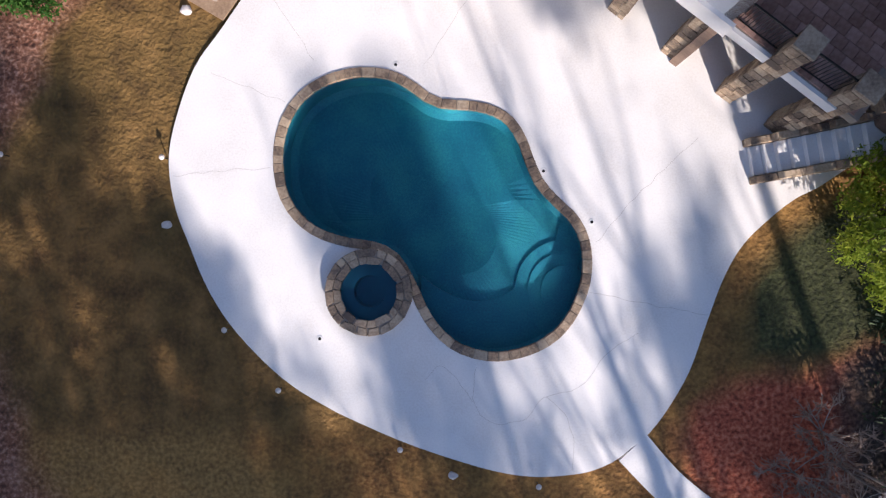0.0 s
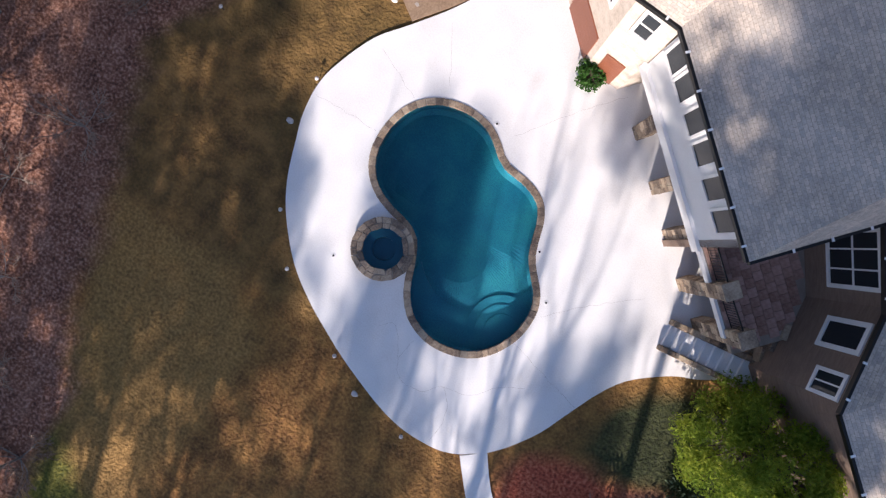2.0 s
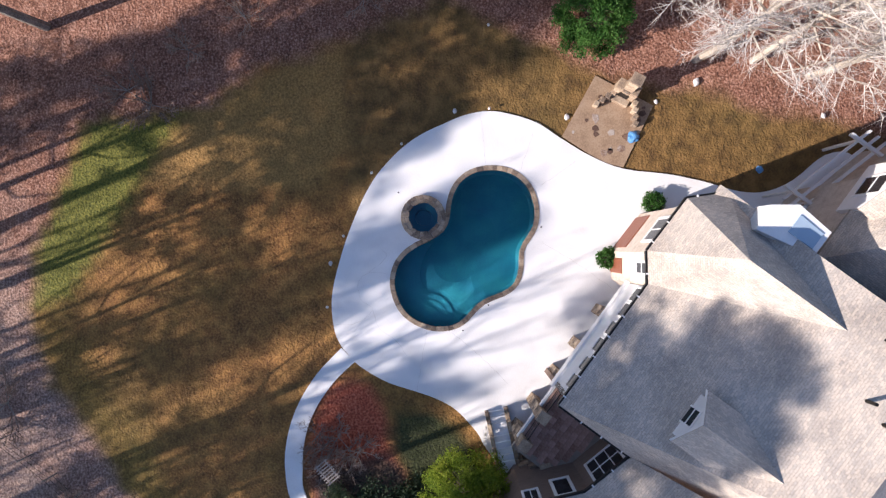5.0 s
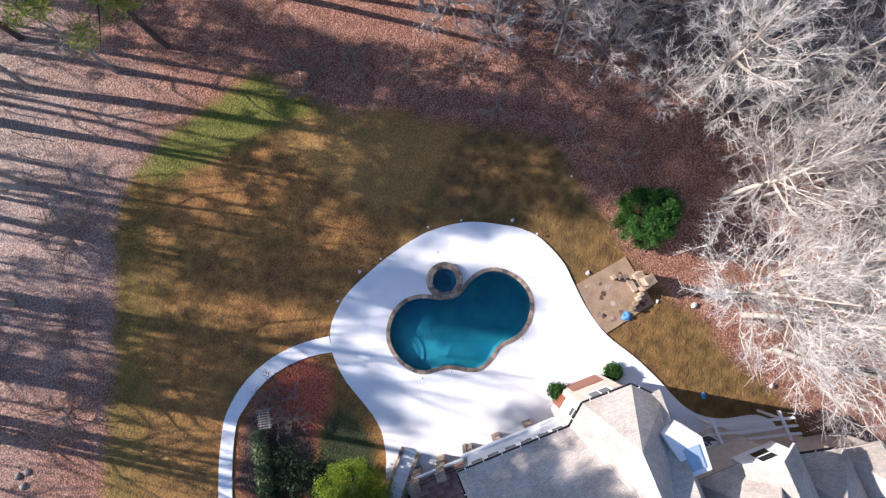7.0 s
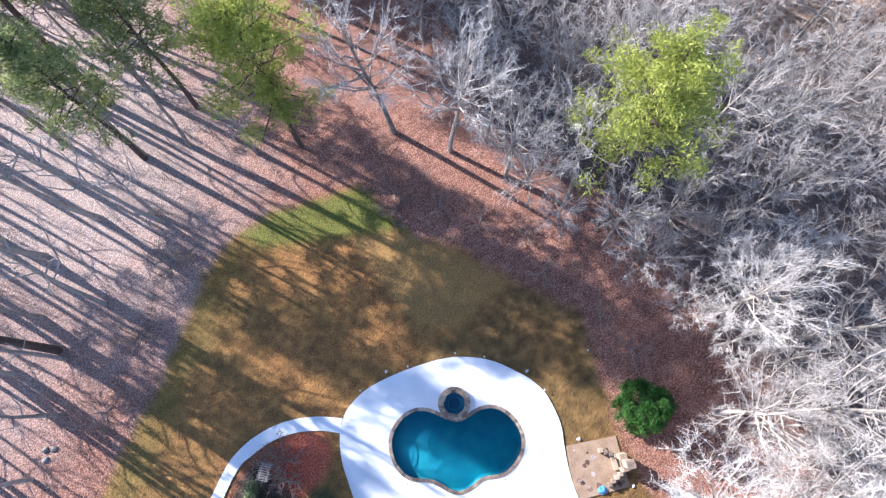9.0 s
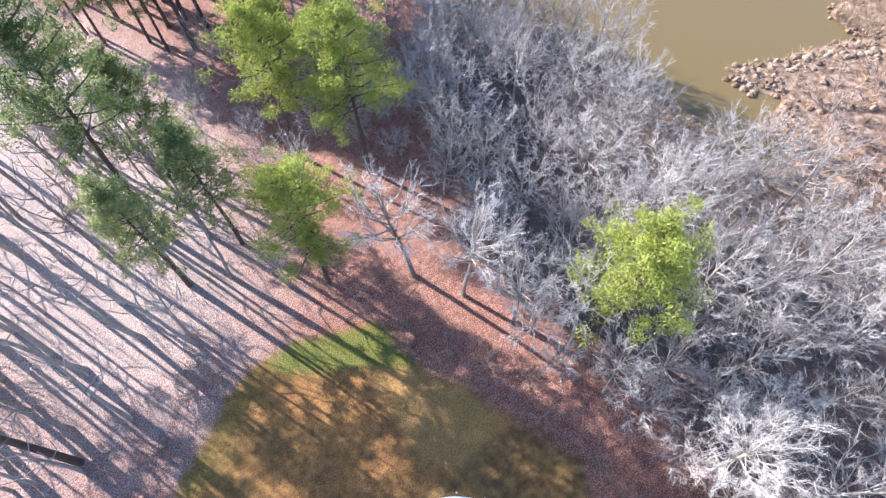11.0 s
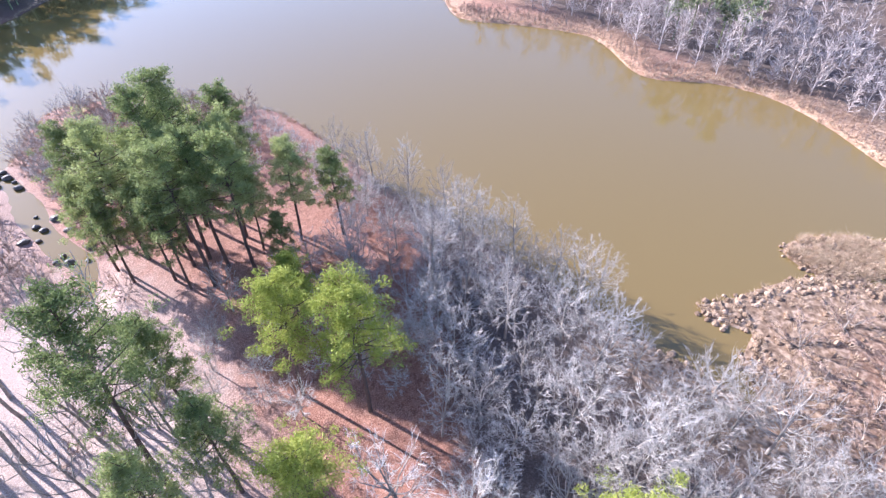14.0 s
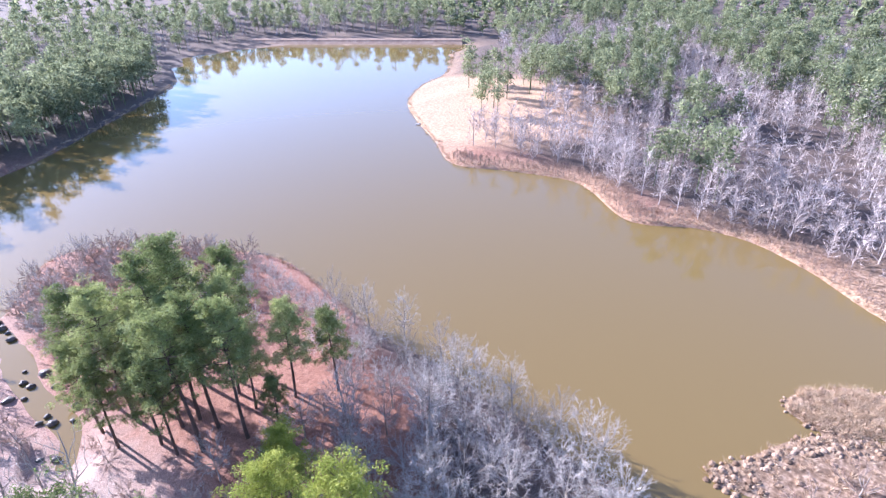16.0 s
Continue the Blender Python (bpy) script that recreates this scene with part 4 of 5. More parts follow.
# ---------------------------------------------------------------- trees
class Tubes:
    """Collects tapered branches and leaves into one mesh."""

    def __init__(self):
        self.v, self.f, self.n = [], [], 0

    def tube(self, pts, radii, sides=4):
        pts = np.array(pts, float)
        t = np.gradient(pts, axis=0)
        t /= np.linalg.norm(t, axis=1)[:, None] + 1e-9
        ref = np.where(np.abs(t[:, 2:3]) > 0.9, [[1.0, 0, 0]], [[0, 0, 1.0]])
        a = np.cross(t, ref)
        a /= np.linalg.norm(a, axis=1)[:, None] + 1e-9
        b = np.cross(t, a)
        k = len(pts)
        for s in range(sides):
            w = 2 * np.pi * s / sides
            self.v.append(pts + (a * math.cos(w) + b * math.sin(w)) * np.array(radii)[:, None])
        base = self.n
        for s in range(sides):
            s2 = (s + 1) % sides
            for i in range(k - 1):
                self.f.append((base + s * k + i, base + s * k + i + 1, base + s2 * k + i + 1, base + s2 * k + i))
        self.n += sides * k

    def slivers(self, a, b, c):
        """Many three-cornered pieces."""
        m = len(a)
        self.v.append(np.stack([a, b, c], 1).reshape(-1, 3))
        self.f += [(self.n + 3 * i, self.n + 3 * i + 1, self.n + 3 * i + 2) for i in range(m)]
        self.n += 3 * m

    def leaves(self, centres, size, rng, wide=0.42):
        c = np.asarray(centres, float)
        m = len(c)
        d = rng.normal(size=(m, 3))
        d /= np.linalg.norm(d, axis=1)[:, None]
        e = np.cross(d, rng.normal(size=(m, 3)))
        e /= np.linalg.norm(e, axis=1)[:, None]
        s = size * rng.uniform(0.6, 1.4, (m, 1))
        self.slivers(c - d * s + e * s * wide, c - d * s - e * s * wide, c + d * s)

    def blades(self, p0, p1, wide, rng):
        """Thin flat twigs that taper from p0 to p1."""
        p0, p1 = np.asarray(p0, float), np.asarray(p1, float)
        e = np.cross(p1 - p0, rng.normal(size=(len(p0), 3)))
        e = e / (np.linalg.norm(e, axis=1)[:, None] + 1e-9) * wide
        self.slivers(p0 - e, p0 + e, p1)

    def mesh(self, name, mat):
        me = bpy.data.meshes.new(name)
        me.from_pydata(np.concatenate(self.v).tolist(), [], self.f)
        me.materials.append(mat)
        return me


def unit(v):
    return v / (np.linalg.norm(v) + 1e-9)


def bare_tree(seed, tall, spread, mat_trunk, mat_twig, limbs=15, start=0.3, subs=8, twigs=22, twig_r=0.0105, limb=0.45):
    """Meshes of a leafless tree: trunk with rising limbs, and a domed crown of twigs."""
    rng = np.random.default_rng(seed)
    trunk, crown = Tubes(), Tubes()
    r0 = tall * 0.012 + 0.03
    lean = rng.normal(size=2) * 0.04
    zs = np.linspace(0, tall * 0.9, 8)
    axis = np.stack([lean[0] * zs + 0.12 * np.sin(zs * 0.5 + seed), lean[1] * zs + 0.12 * np.cos(zs * 0.4 + seed), zs], 1)
    axis -= axis[0] * [1, 1, 0]
    trunk.tube(axis, r0 * (1 - 0.88 * zs / zs[-1]), 6)
    low, half = start * tall, (1 - start) * tall / 2
    heart = np.array([*(axis[5, :2]), low + half * 0.8])
    for k in range(limbs):
        az = k * 2.4 + rng.uniform(-0.5, 0.5)
        c = -0.45 + 1.4 * (k + rng.uniform(0, 1)) / limbs
        c = min(c, 0.98)
        flat = math.sqrt(1 - c * c)
        tip = heart + np.array([spread * flat * math.cos(az), spread * flat * math.sin(az), half * 1.1 * c]) * rng.uniform(0.72, 1.08)
        reach = math.hypot(*(tip[:2] - heart[:2]))
        foot = np.clip(tip[2] - reach * rng.uniform(0.8, 1.3) - 0.1 * tall, low * rng.uniform(0.75, 1.0), zs[-1] * 0.93)
        p = np.array([np.interp(foot, zs, axis[:, i]) for i in range(3)])
        length = np.linalg.norm(tip - p)
        sag = np.array([tip[0] - p[0], tip[1] - p[1], -0.4 * reach]) * 0.22
        q5 = np.linspace(0, 1, 5)
        pts = np.array([p + (tip - p) * q + sag * math.sin(math.pi * q) + rng.normal(size=3) * 0.035 * length * (0 < q < 1) for q in q5])
        rr = r0 * (1 - 0.75 * foot / tall) * limb
        trunk.tube(pts, rr * np.linspace(1, 0.25, 5), 4)
        for j in range(subs):
            q = 0.18 + 0.82 * (j + rng.uniform(0, 1)) / subs
            b = np.array([np.interp(q, q5, pts[:, i]) for i in range(3)])
            out = unit(b - heart + [0, 0, 0.5 * half])
            e = unit(out * 0.7 + unit(pts[-1] - pts[1]) * 0.3 + rng.normal(size=3) * 0.65)
            ln = spread * rng.uniform(0.24, 0.42)
            end = b + e * ln + [0, 0, 0.08 * ln]
            crown.tube(np.array([b, end]), np.array([0.026, 0.008]), 3)
            w = rng.uniform(0.05, 1, (twigs, 1))
            o = b + (end - b) * w
            g = e * 0.5 + out * 0.4 + rng.normal(size=(twigs, 3)) * 0.7 + [0, 0, 0.2]
            g /= np.linalg.norm(g, axis=1)[:, None]
            crown.blades(o, o + g * ln * rng.uniform(0.25, 0.7, (twigs, 1)), twig_r, rng)
    return trunk.mesh("trunk", mat_trunk), crown.mesh("crown", mat_twig)


def pine_tree(seed, tall, spread, mat_needle, start=0.5, boughs=36, tufts=420, size=0.195):
    """Meshes of a pine: a bare pole below and clumped needle boughs above."""
    rng = np.random.default_rng(seed)
    trunk, crown = Tubes(), Tubes()
    r0 = tall * 0.012 + 0.04
    zs = np.linspace(0, tall, 8)
    axis = np.stack([0.1 * np.sin(zs * 0.3 + seed), 0.1 * np.cos(zs * 0.25 + seed), zs], 1)
    axis -= axis[0] * [1, 1, 0]
    trunk.tube(axis, r0 * (1 - 0.85 * zs / tall), 7)
    # dead stubs on the bare pole
    for k in range(9):
        z = tall * rng.uniform(0.25, start)
        az = rng.uniform(0, 6.28)
        p = np.array([np.interp(z, zs, axis[:, i]) for i in range(3)])
        trunk.tube(np.array([p, p + np.array([math.cos(az), math.sin(az), 0.2]) * rng.uniform(0.6, 2.0)]), [0.04, 0.012], 3)
    for k in range(boughs):
        s = start + (1 - start) * (k + rng.uniform(0, 1)) / boughs
        p = np.array([np.interp(s * tall, zs, axis[:, i]) for i in range(3)])
        az = k * 2.4 + rng.uniform(-0.6, 0.6)
        h = (s - start) / (1 - start)
        length = spread * (0.55 + 0.45 * math.sin(min(1, h * 1.6 + 0.35) * math.pi * 0.62)) * (1.08 - 0.75 * h**2) * rng.uniform(0.6, 1.25)
        d = unit(np.array([math.cos(az), math.sin(az), 0.1 + 0.55 * h]))
        tip = p + d * length + [0, 0, 0.1 * length]
        trunk.tube(np.array([p, (p + tip) / 2 - [0, 0, 0.05 * length], tip]), [0.06 * spread / 3, 0.04 * spread / 3, 0.015], 4)
        for c in range(5):
            mid = p + (tip - p) * (0.4 + 0.15 * c) + rng.normal(size=3) * 0.14 * length
            rad = spread * rng.uniform(0.15, 0.27)
            m = tufts // 5
            pts = rng.normal(size=(m, 3))
            pts = pts / np.linalg.norm(pts, axis=1)[:, None] * rng.uniform(0.35, 1.0, (m, 1)) * [rad, rad, rad * 0.62] + mid
            crown.leaves(pts, size, rng, 0.3)
    return trunk.mesh("trunk", M_pine_bark), crown.mesh("crown", mat_needle)


def tree_kind(name, meshes, label, category, group):
    """A tree thing at the origin, to be copied; its trunk carries its crown."""
    ob = new(name, meshes[0])
    cr = new("crown", meshes[1])
    cr.parent = ob
    return tagged(ob, label, category, group)


def grow(kinds, places, seed, low=0.85, high=1.15):
    """Copies of some kinds of tree at plan places, each standing on the ground."""
    rng = random.Random(seed)
    zs = height(np.array([p[:2] for p in places]))
    for k, ((x, y, *more), z) in enumerate(zip(places, zs)):
        s = (more[0] if more else 1.0) * rng.uniform(low, high)
        ob = kinds[(more[1] if len(more) > 1 else rng.randrange(len(kinds)))]
        c = copy_thing(ob, Matrix.Identity(4))
        c.matrix_basis = Matrix.Translation((x, y, z - 0.1)) @ Matrix.Rotation(rng.uniform(0, 6.28), 4, "Z") @ Matrix.Rotation(rng.uniform(-0.05, 0.05), 4, "X") @ Matrix.Diagonal((s, s, s * rng.uniform(0.92, 1.1), 1))


def scatter(region, gap, seed, tries=3000, clear=()):
    """Places inside a plan region, no nearer to one another than gap."""
    rng = np.random.default_rng(seed)
    line = np.array(region, float)
    lo, hi = line.min(0), line.max(0)
    q = rng.uniform(lo, hi, (tries, 2))
    q = q[side(q, ccw(line)) > 0]
    q = q[(side(q, LAKE) < -1.5)]
    for keep in clear:
        q = q[side(q, keep) < -0.5]
    out = []
    for p in q:
        if all((p[0] - o[0]) ** 2 + (p[1] - o[1]) ** 2 > gap * gap for o in out):
            out.append(tuple(p))
    return out


grey_trees = [tree_kind("bare_tree", bare_tree(q, h, w, M_bark, M_twig, n, st), "leafless grey deciduous tree in leaf litter", "tree", "bare winter trees")
              for q, h, w, n, st in ((1, 14, 3.7, 23, 0.35), (2, 11.5, 3.6, 22, 0.28), (3, 24, 4.4, 22, 0.5), (4, 9, 3.9, 22, 0.22), (5, 20, 4.2, 22, 0.45))]
white_trees = [tree_kind("bare_tree", bare_tree(q, h, w, M_pale_bark, M_twig, 28, 0.42, 9, 26, 0.012, 0.34), "tall leafless tree with a pale trunk", "tree", "bare winter trees")
               for q, h, w in ((11, 22, 5.6), (12, 19, 5.2))]
brush = [tree_kind("bare_shrub", bare_tree(q, h, w, M_bark, M_red_twig, 10, 0.04, 7, 14, 0.014), "leafless shrub with reddish-brown twigs", "shrub", "bare winter shrubs")
         for q, h, w in ((21, 2.6, 1.7), (22, 2.1, 1.5))]
pines = [tree_kind("pine_tree", pine_tree(q, h, w, M_needle, st), "tall pine with a bare trunk and green crown", "tree", "pine trees")
         for q, h, w, st in ((31, 26, 5.0, 0.5), (32, 23, 4.6, 0.42), (33, 29, 5.4, 0.52))]
bright_pines = [tree_kind("pine_tree", pine_tree(q, h, w, M_needle_bright, st, 38, 520, 0.17), "sunlit yellow-green pine with a dense crown", "tree", "pine trees")
                for q, h, w, st in ((41, 22, 5.4, 0.45), (42, 19, 4.8, 0.42))]

KEEP = (LAWN, DECK)
WOOD_W = [(-15, 30), (-16, 18), (-21, 10), (-24, 0), (-22, -10), (-20, -22), (-25, -34), (-36, -50), (-48, -66), (-57, -66), (-62, -20), (-62, 15), (-45, 45), (-20, 48)]
PINE_SPOT = [(-28.6, -7.7), (-21.2, -42.6), (-15, -52), (-20.5, -62.4)]
wood = [p for p in scatter(WOOD_W, 4.4, 1, 3200, KEEP) if min(math.dist(p, q) for q in PINE_SPOT) > 4.5]
grow(grey_trees, [(x, y, 1.0 if x < -30 else 0.85, k % 2 if k % 4 else 3) for k, (x, y) in enumerate(wood)], 5, 0.7, 1.25)
grow(white_trees, [(-12.6, 17.0, 0.9, 0), (-12.4, 20.8, 1.0, 1), (-11.3, 24.5, 0.9, 0), (-17, 22, 1.0, 0), (-20, 15, 0.95, 1), (-20, 27, 1.0, 1), (-25, 19, 0.95, 0), (-15, 30, 1, 1), (-27, 9, 0.8, 1)], 6, 0.95, 1.05)
grow(grey_trees, [(-16.5, -26.7, 1.05, 2), (-19.5, -21, 0.9, 2), (-22, -15, 0.9, 4), (-25, -9, 0.8, 2), (-24, -3, 0.7, 4)], 7, 0.95, 1.05)
sparse_trees = [tree_kind("bare_tree", bare_tree(q, h, w, M_bark, M_twig, 9, st, 4, 7, 0.01), "tall thin leafless tree in pale leaf litter", "tree", "bare winter trees")
                for q, h, w, st in ((6, 22, 3.4, 0.5), (7, 18, 3.0, 0.45), (8, 25, 3.2, 0.6))]
WOOD_S = [(9, -33), (20, -26), (33, -20), (47, -22), (52, -60), (25, -92), (4, -78), (-2, -46)]
grow(sparse_trees, scatter(WOOD_S, 4.7, 2, 900, KEEP), 8, 0.8, 1.1)
grow(pines, [(4.8, -50.6, 1.05, 2), (5.4, -42, 0.85, 0), (-1, -57.5, 0.9, 1), (-2.3, -43.5, 0.8, 0)], 9, 0.97, 1.05)
# the tall stand south of the lawn that shades deck and lawn
dense_pines = [tree_kind("pine_tree", pine_tree(34, 32, 5.6, M_needle, 0.6, 46, 460, 0.3), "very tall pine with a dense green crown", "tree", "pine trees")]
grow(dense_pines, [(22.5, -30.0, 0.98)], 22, 0.99, 1.02)
grow(pines, [(22.6, -65.7, 1.0, 2), (29.5, -57.5, 1.0, 0)], 20, 0.95, 1.08)
grow(sparse_trees, [(24.1, -49.3, 1.0, 2), (25.2, -38.7, 1.0, 0), (26.6, -44.2, 1.0, 2), (26.8, -30.9, 0.9, 1), (28.3, -49.8, 1.0, 0), (28.8, -34.9, 1.0, 2), (30.1, -40.0, 1.0, 2), (31.0, -45.0, 1.0, 0)], 21, 0.95, 1.08)
grow(bright_pines, [(-28.6, -7.7, 1.0, 0), (-20.5, -62.4, 0.9, 1), (-15.0, -51.9, 0.95, 0), (-21.2, -43.5, 1.05, 0), (-8.0, -32.0, 0.95, 0)], 10, 0.97, 1.03)
grow(pines, [(-31.0, -84, 0.95, 1), (-38.2, -80.5, 0.8, 1), (-13.1, -82, 1, 2), (-10.5, -96, 1.0, 0), (-20.1, -80, 1.0, 0), (-15, -90, 1.0, 2), (-23, -92, 1, 0), (-18, -100, 1.05, 2), (-8, -88, 0.9, 1), (-27, -98, 0.95, 0), (-12, -104, 1.0, 1), (-17, -86, 0.95, 2), (-20, -108, 1.0, 0), (-6, -97, 0.95, 2), (-24, -86, 0.85, 1), (-12, -90, 0.95, 0), (-2, -92, 0.9, 1), (-0.5, -99, 0.85, 1), (-3, -105, 0.95, 0), (-7, -110, 0.95, 1), (-9.5, -84, 0.8, 1), (-14, -97, 1.05, 2), (-25, -77, 0.62, 1)], 11, 0.97, 1.05)
grow(grey_trees, [(x, y, 0.9, (0, 1, 3)[k % 3]) for k, (x, y) in enumerate(scatter([(-28, -46), (-40, -52), (-56, -66), (-56, -105), (-42, -104), (-38, -78), (-30, -62)], 4.2, 3, 600))], 12, 0.8, 1.1)
grow(grey_trees, [(x, y, 0.75, (1, 3)[k % 2]) for k, (x, y) in enumerate(scatter([(-48, -104), (-50, -130), (-40, -148), (-12, -174), (12, -162), (4, -128), (-5, -116), (-30, -110)], 4.8, 4, 900))], 13, 0.7, 1.1)
off_creek = lambda q: min(np.hypot(*(CREEK - np.array(q)).T)) > 5.5  # noqa: E731
grow(brush, [q for q in scatter([(16, -60), (13, -104), (0, -100), (-4, -64)], 4.4, 5, 300) if off_creek(q)], 14, 1.0, 1.9)
grow(brush, [q for q in scatter([(18, -100), (16, -165), (-20, -172), (-45, -145), (-30, -110), (-2, -104)], 3.8, 6, 900) if off_creek(q)], 16, 1.5, 2.8)
grow(brush, scatter([(-66, -8), (-72, -11), (-82, -14), (-100, -8), (-110, 5), (-90, 35), (-64, 30)], 5.5, 7, 400), 17, 1.2, 2.6)
grow(grey_trees, [(x, y, 0.75, (0, 1, 3)[k % 3]) for k, (x, y) in enumerate(scatter([(-14, -47), (-26, -43), (-33, -50), (-36, -76), (-15, -79), (-4, -66), (-4, -56)], 5.0, 33, 700))], 18, 0.7, 1.1)
grow(grey_trees, [(-56.5, -84, 0.75, 4), (-57.5, -73, 0.8, 4), (-59, -63, 0.7, 4), (-60, -55, 0.8, 4), (-61, -46, 0.75, 4), (-61.8, -38, 0.7, 4), (-53, -93, 0.75, 4), (-58, -50, 0.65, 4), (-56, -67, 0.7, 4)], 23, 0.95, 1.05)
grow(sparse_trees, [(-3.9, -34.5, 0.7, 1), (1, -40, 0.8, 2), (8, -36, 0.8, 0)], 19)
grow(brush, [(11.9, -7.6, 0.8, 0), (12.6, -8.6, 0.8, 1), (12.9, -6.2, 0.9, 1), (13.2, -7.2, 0.8, 0), (14.2, -8.6, 0.7, 1), (11.7, -8.9, 0.7, 0), (-10.9, -19.6, 1.2, 0), (-11.9, -21.2, 1.0, 1), (9, -30, 1.3, 0), (16, -26, 1.2, 1), (22, -22, 1.2, 0),
             (-17.5, -5, 0.9, 0), (-19, -9, 1.0, 1), (-16.5, -13, 0.8, 0), (-18.5, 2, 1.0, 1), (-18.5, 6, 1.1, 0), (-14.5, -17, 0.9, 1)], 15, 0.95, 1.05)
for ob in (*dense_pines, *sparse_trees, *grey_trees, *white_trees, *brush, *pines, *bright_pines):
    for o in (*ob.children_recursive, ob):
        bpy.data.objects.remove(o)


# broad evergreens by the house and the lawn
def evergreen(name, label, place, rad, tall, mat, seed, count=5200, size=0.16):
    rng = np.random.default_rng(seed)
    t, c = Tubes(), Tubes()
    x, y, z = place
    t.tube(np.array([(x, y, z), (x, y, z + tall * 0.5), (x, y, z + tall * 0.85)]), [0.16, 0.11, 0.03], 7)
    for k in range(96):
        h = rng.uniform(0.12, 1.0)
        r = rad * math.sqrt(max(0.02, 1 - (h - 0.35) ** 2 / 0.45)) * rng.uniform(0.45, 0.95)
        az = k * 2.4
        mid = np.array([x + r * math.cos(az), y + r * math.sin(az), z + tall * h])
        t.tube(np.array([(x, y, z + tall * h * 0.7), mid]), [0.05, 0.015], 4)
        m = count // 96
        p = rng.normal(size=(m, 3))
        p = p / np.linalg.norm(p, axis=1)[:, None] * rng.uniform(0.3, 1, (m, 1)) * rad * 0.25 * [1, 1, 0.8] + mid
        c.leaves(p, size, rng)
    ob = new(name, t.mesh("trunk", M_pine_bark))
    cr = new("crown", c.mesh("crown", mat))
    cr.parent = ob
    tagged(ob, label, "tree")


evergreen("conifer_tree", "broad bright green conifer beside the stair", (15.0, 1.0, -0.1), 2.9, 6.5, M_conifer, 51, 34000, 0.085)
evergreen("evergreen_bush", "dense round dark green evergreen by the lawn", (-15.0, 10.0, -0.2), 2.5, 5.0, M_bush, 52, 24000, 0.09)
evergreen("potted_shrub", "small clipped green shrub against the house", (*hp(8.9, -0.75), 0.0), 0.75, 0.9, M_bush, 53, 1600, 0.09)
evergreen("potted_shrub", "small clipped green shrub against the house", (*hp(13.6, -0.45), 0.0), 0.8, 1.0, M_bush, 54, 1600, 0.09)


# woods and reeds round the lake, too many to count
def woods(name, label, places, mat, seed, tall, kind, clumps=16, size=0.85, leaves=34):
    rng = np.random.default_rng(seed)
    t = Tubes()
    zs = height(np.array(places))
    for (x, y), z in zip(places, zs):
        h = tall * rng.uniform(0.7, 1.2)
        b = np.array([x, y, z])
        t.tube(np.array([b, b + [0, 0, h]]), [0.012 * h, 0.003 * h], 4)
        if kind == "pine":
            for k in range(clumps):
                s = rng.uniform(0.35, 1)
                r = h * 0.11 * (1.2 - 0.85 * s)
                m = b + [rng.normal() * r, rng.normal() * r, h * s]
                p = rng.normal(size=(leaves, 3)) * [1.25, 1.25, 0.8] + m
                t.leaves(p, size, rng)
        else:
            m = 60 if kind == "bare" else 14
            thick = 1.0 if kind == "bare" else 0.75
            a = b + np.c_[np.zeros((m, 2)), h * rng.uniform(0.02, 0.9, m)]
            d = np.c_[rng.normal(size=(m, 2)), rng.uniform(0.4, 1.6, m)]
            d /= np.linalg.norm(d, axis=1)[:, None]
            e = a + d * h * rng.uniform(0.15, 0.36, (m, 1))
            t.blades(a, e, 0.07 * thick, rng)
            for _ in range(4):
                g = d + rng.normal(size=(m, 3)) * 0.6 + [0, 0, 0.3]
                g /= np.linalg.norm(g, axis=1)[:, None]
                w = a + (e - a) * rng.uniform(0.3, 1, (m, 1))
                t.blades(w, w + g * h * 0.15, 0.065 * thick, rng)
    ob = new(name, t.mesh(name, mat))
    tagged(ob, label, "woods", kind="stuff")


FAR_W = [(-165, 20), (-168, -45), (-172, -70), (-166, -95), (-172, -120), (-180, -160), (-215, -190), (-245, -240), (-290, -290), (-330, -350), (-480, -330), (-420, -60), (-280, 40)]
FAR_S = [(-330, -395), (-200, -500), (-115, -470), (-60, -350), (-40, -330), (10, -280), (45, -250), (160, -260), (140, -560), (-200, -620), (-400, -560)]
EDGE_W = [(-163, 10), (-168, -62), (-160, -80), (-160, -100), (-166, -125), (-158, -150), (-150, -170), (-170, -185), (-186, -130), (-180, -40), (-180, 10)]
EDGE_S = [(-86, -378), (-43, -317), (-6, -273), (26, -249), (45, -240), (70, -265), (20, -310), (-50, -385)]
POINT = [(-222, -254), (-215, -246), (-209, -226), (-203, -217), (-197, -206), (-190, -196), (-184, -201), (-212, -212), (-226, -243)]
def drift(q):
    return noise.noise((q[0] * 0.017, q[1] * 0.017, 2.0))


woods("far_woods_pine", "distant green pine woods beyond the lake", [q for q in scatter(FAR_W, 7.5, 21, 2600) if drift(q) > (0.12 if side(np.array([q]), LAKE)[0] > -70 else -0.05)] + scatter(FAR_S, 10, 22, 1600) + scatter(EDGE_S, 5, 26, 900) + POINT, M_far_needle, 61, 23, "pine", 17, 0.66)
woods("far_woods_bare", "distant pinkish-grey leafless woods beyond the lake", [q for q in scatter(FAR_W, 5.6, 23, 2600) if drift(q) < 0.2] + scatter(FAR_S, 11, 24, 1200) + scatter(EDGE_W, 5.5, 25, 700), M_far_twig, 62, 13, "bare")
bank = [tuple(q) for k in range(5) for q in offset(even(LAKE, 1100), 1.5 + 1.8 * k) + np.random.default_rng(40 + k).normal(size=(1100, 2)) if q[0] < -128 and q[1] < 5 and q[1] > -170 and side(q[None], LAKE)[0] < -0.6]
woods("bank_brush", "low reddish-brown brush along the far lake bank", bank, M_red_twig, 63, 2.0, "brush")
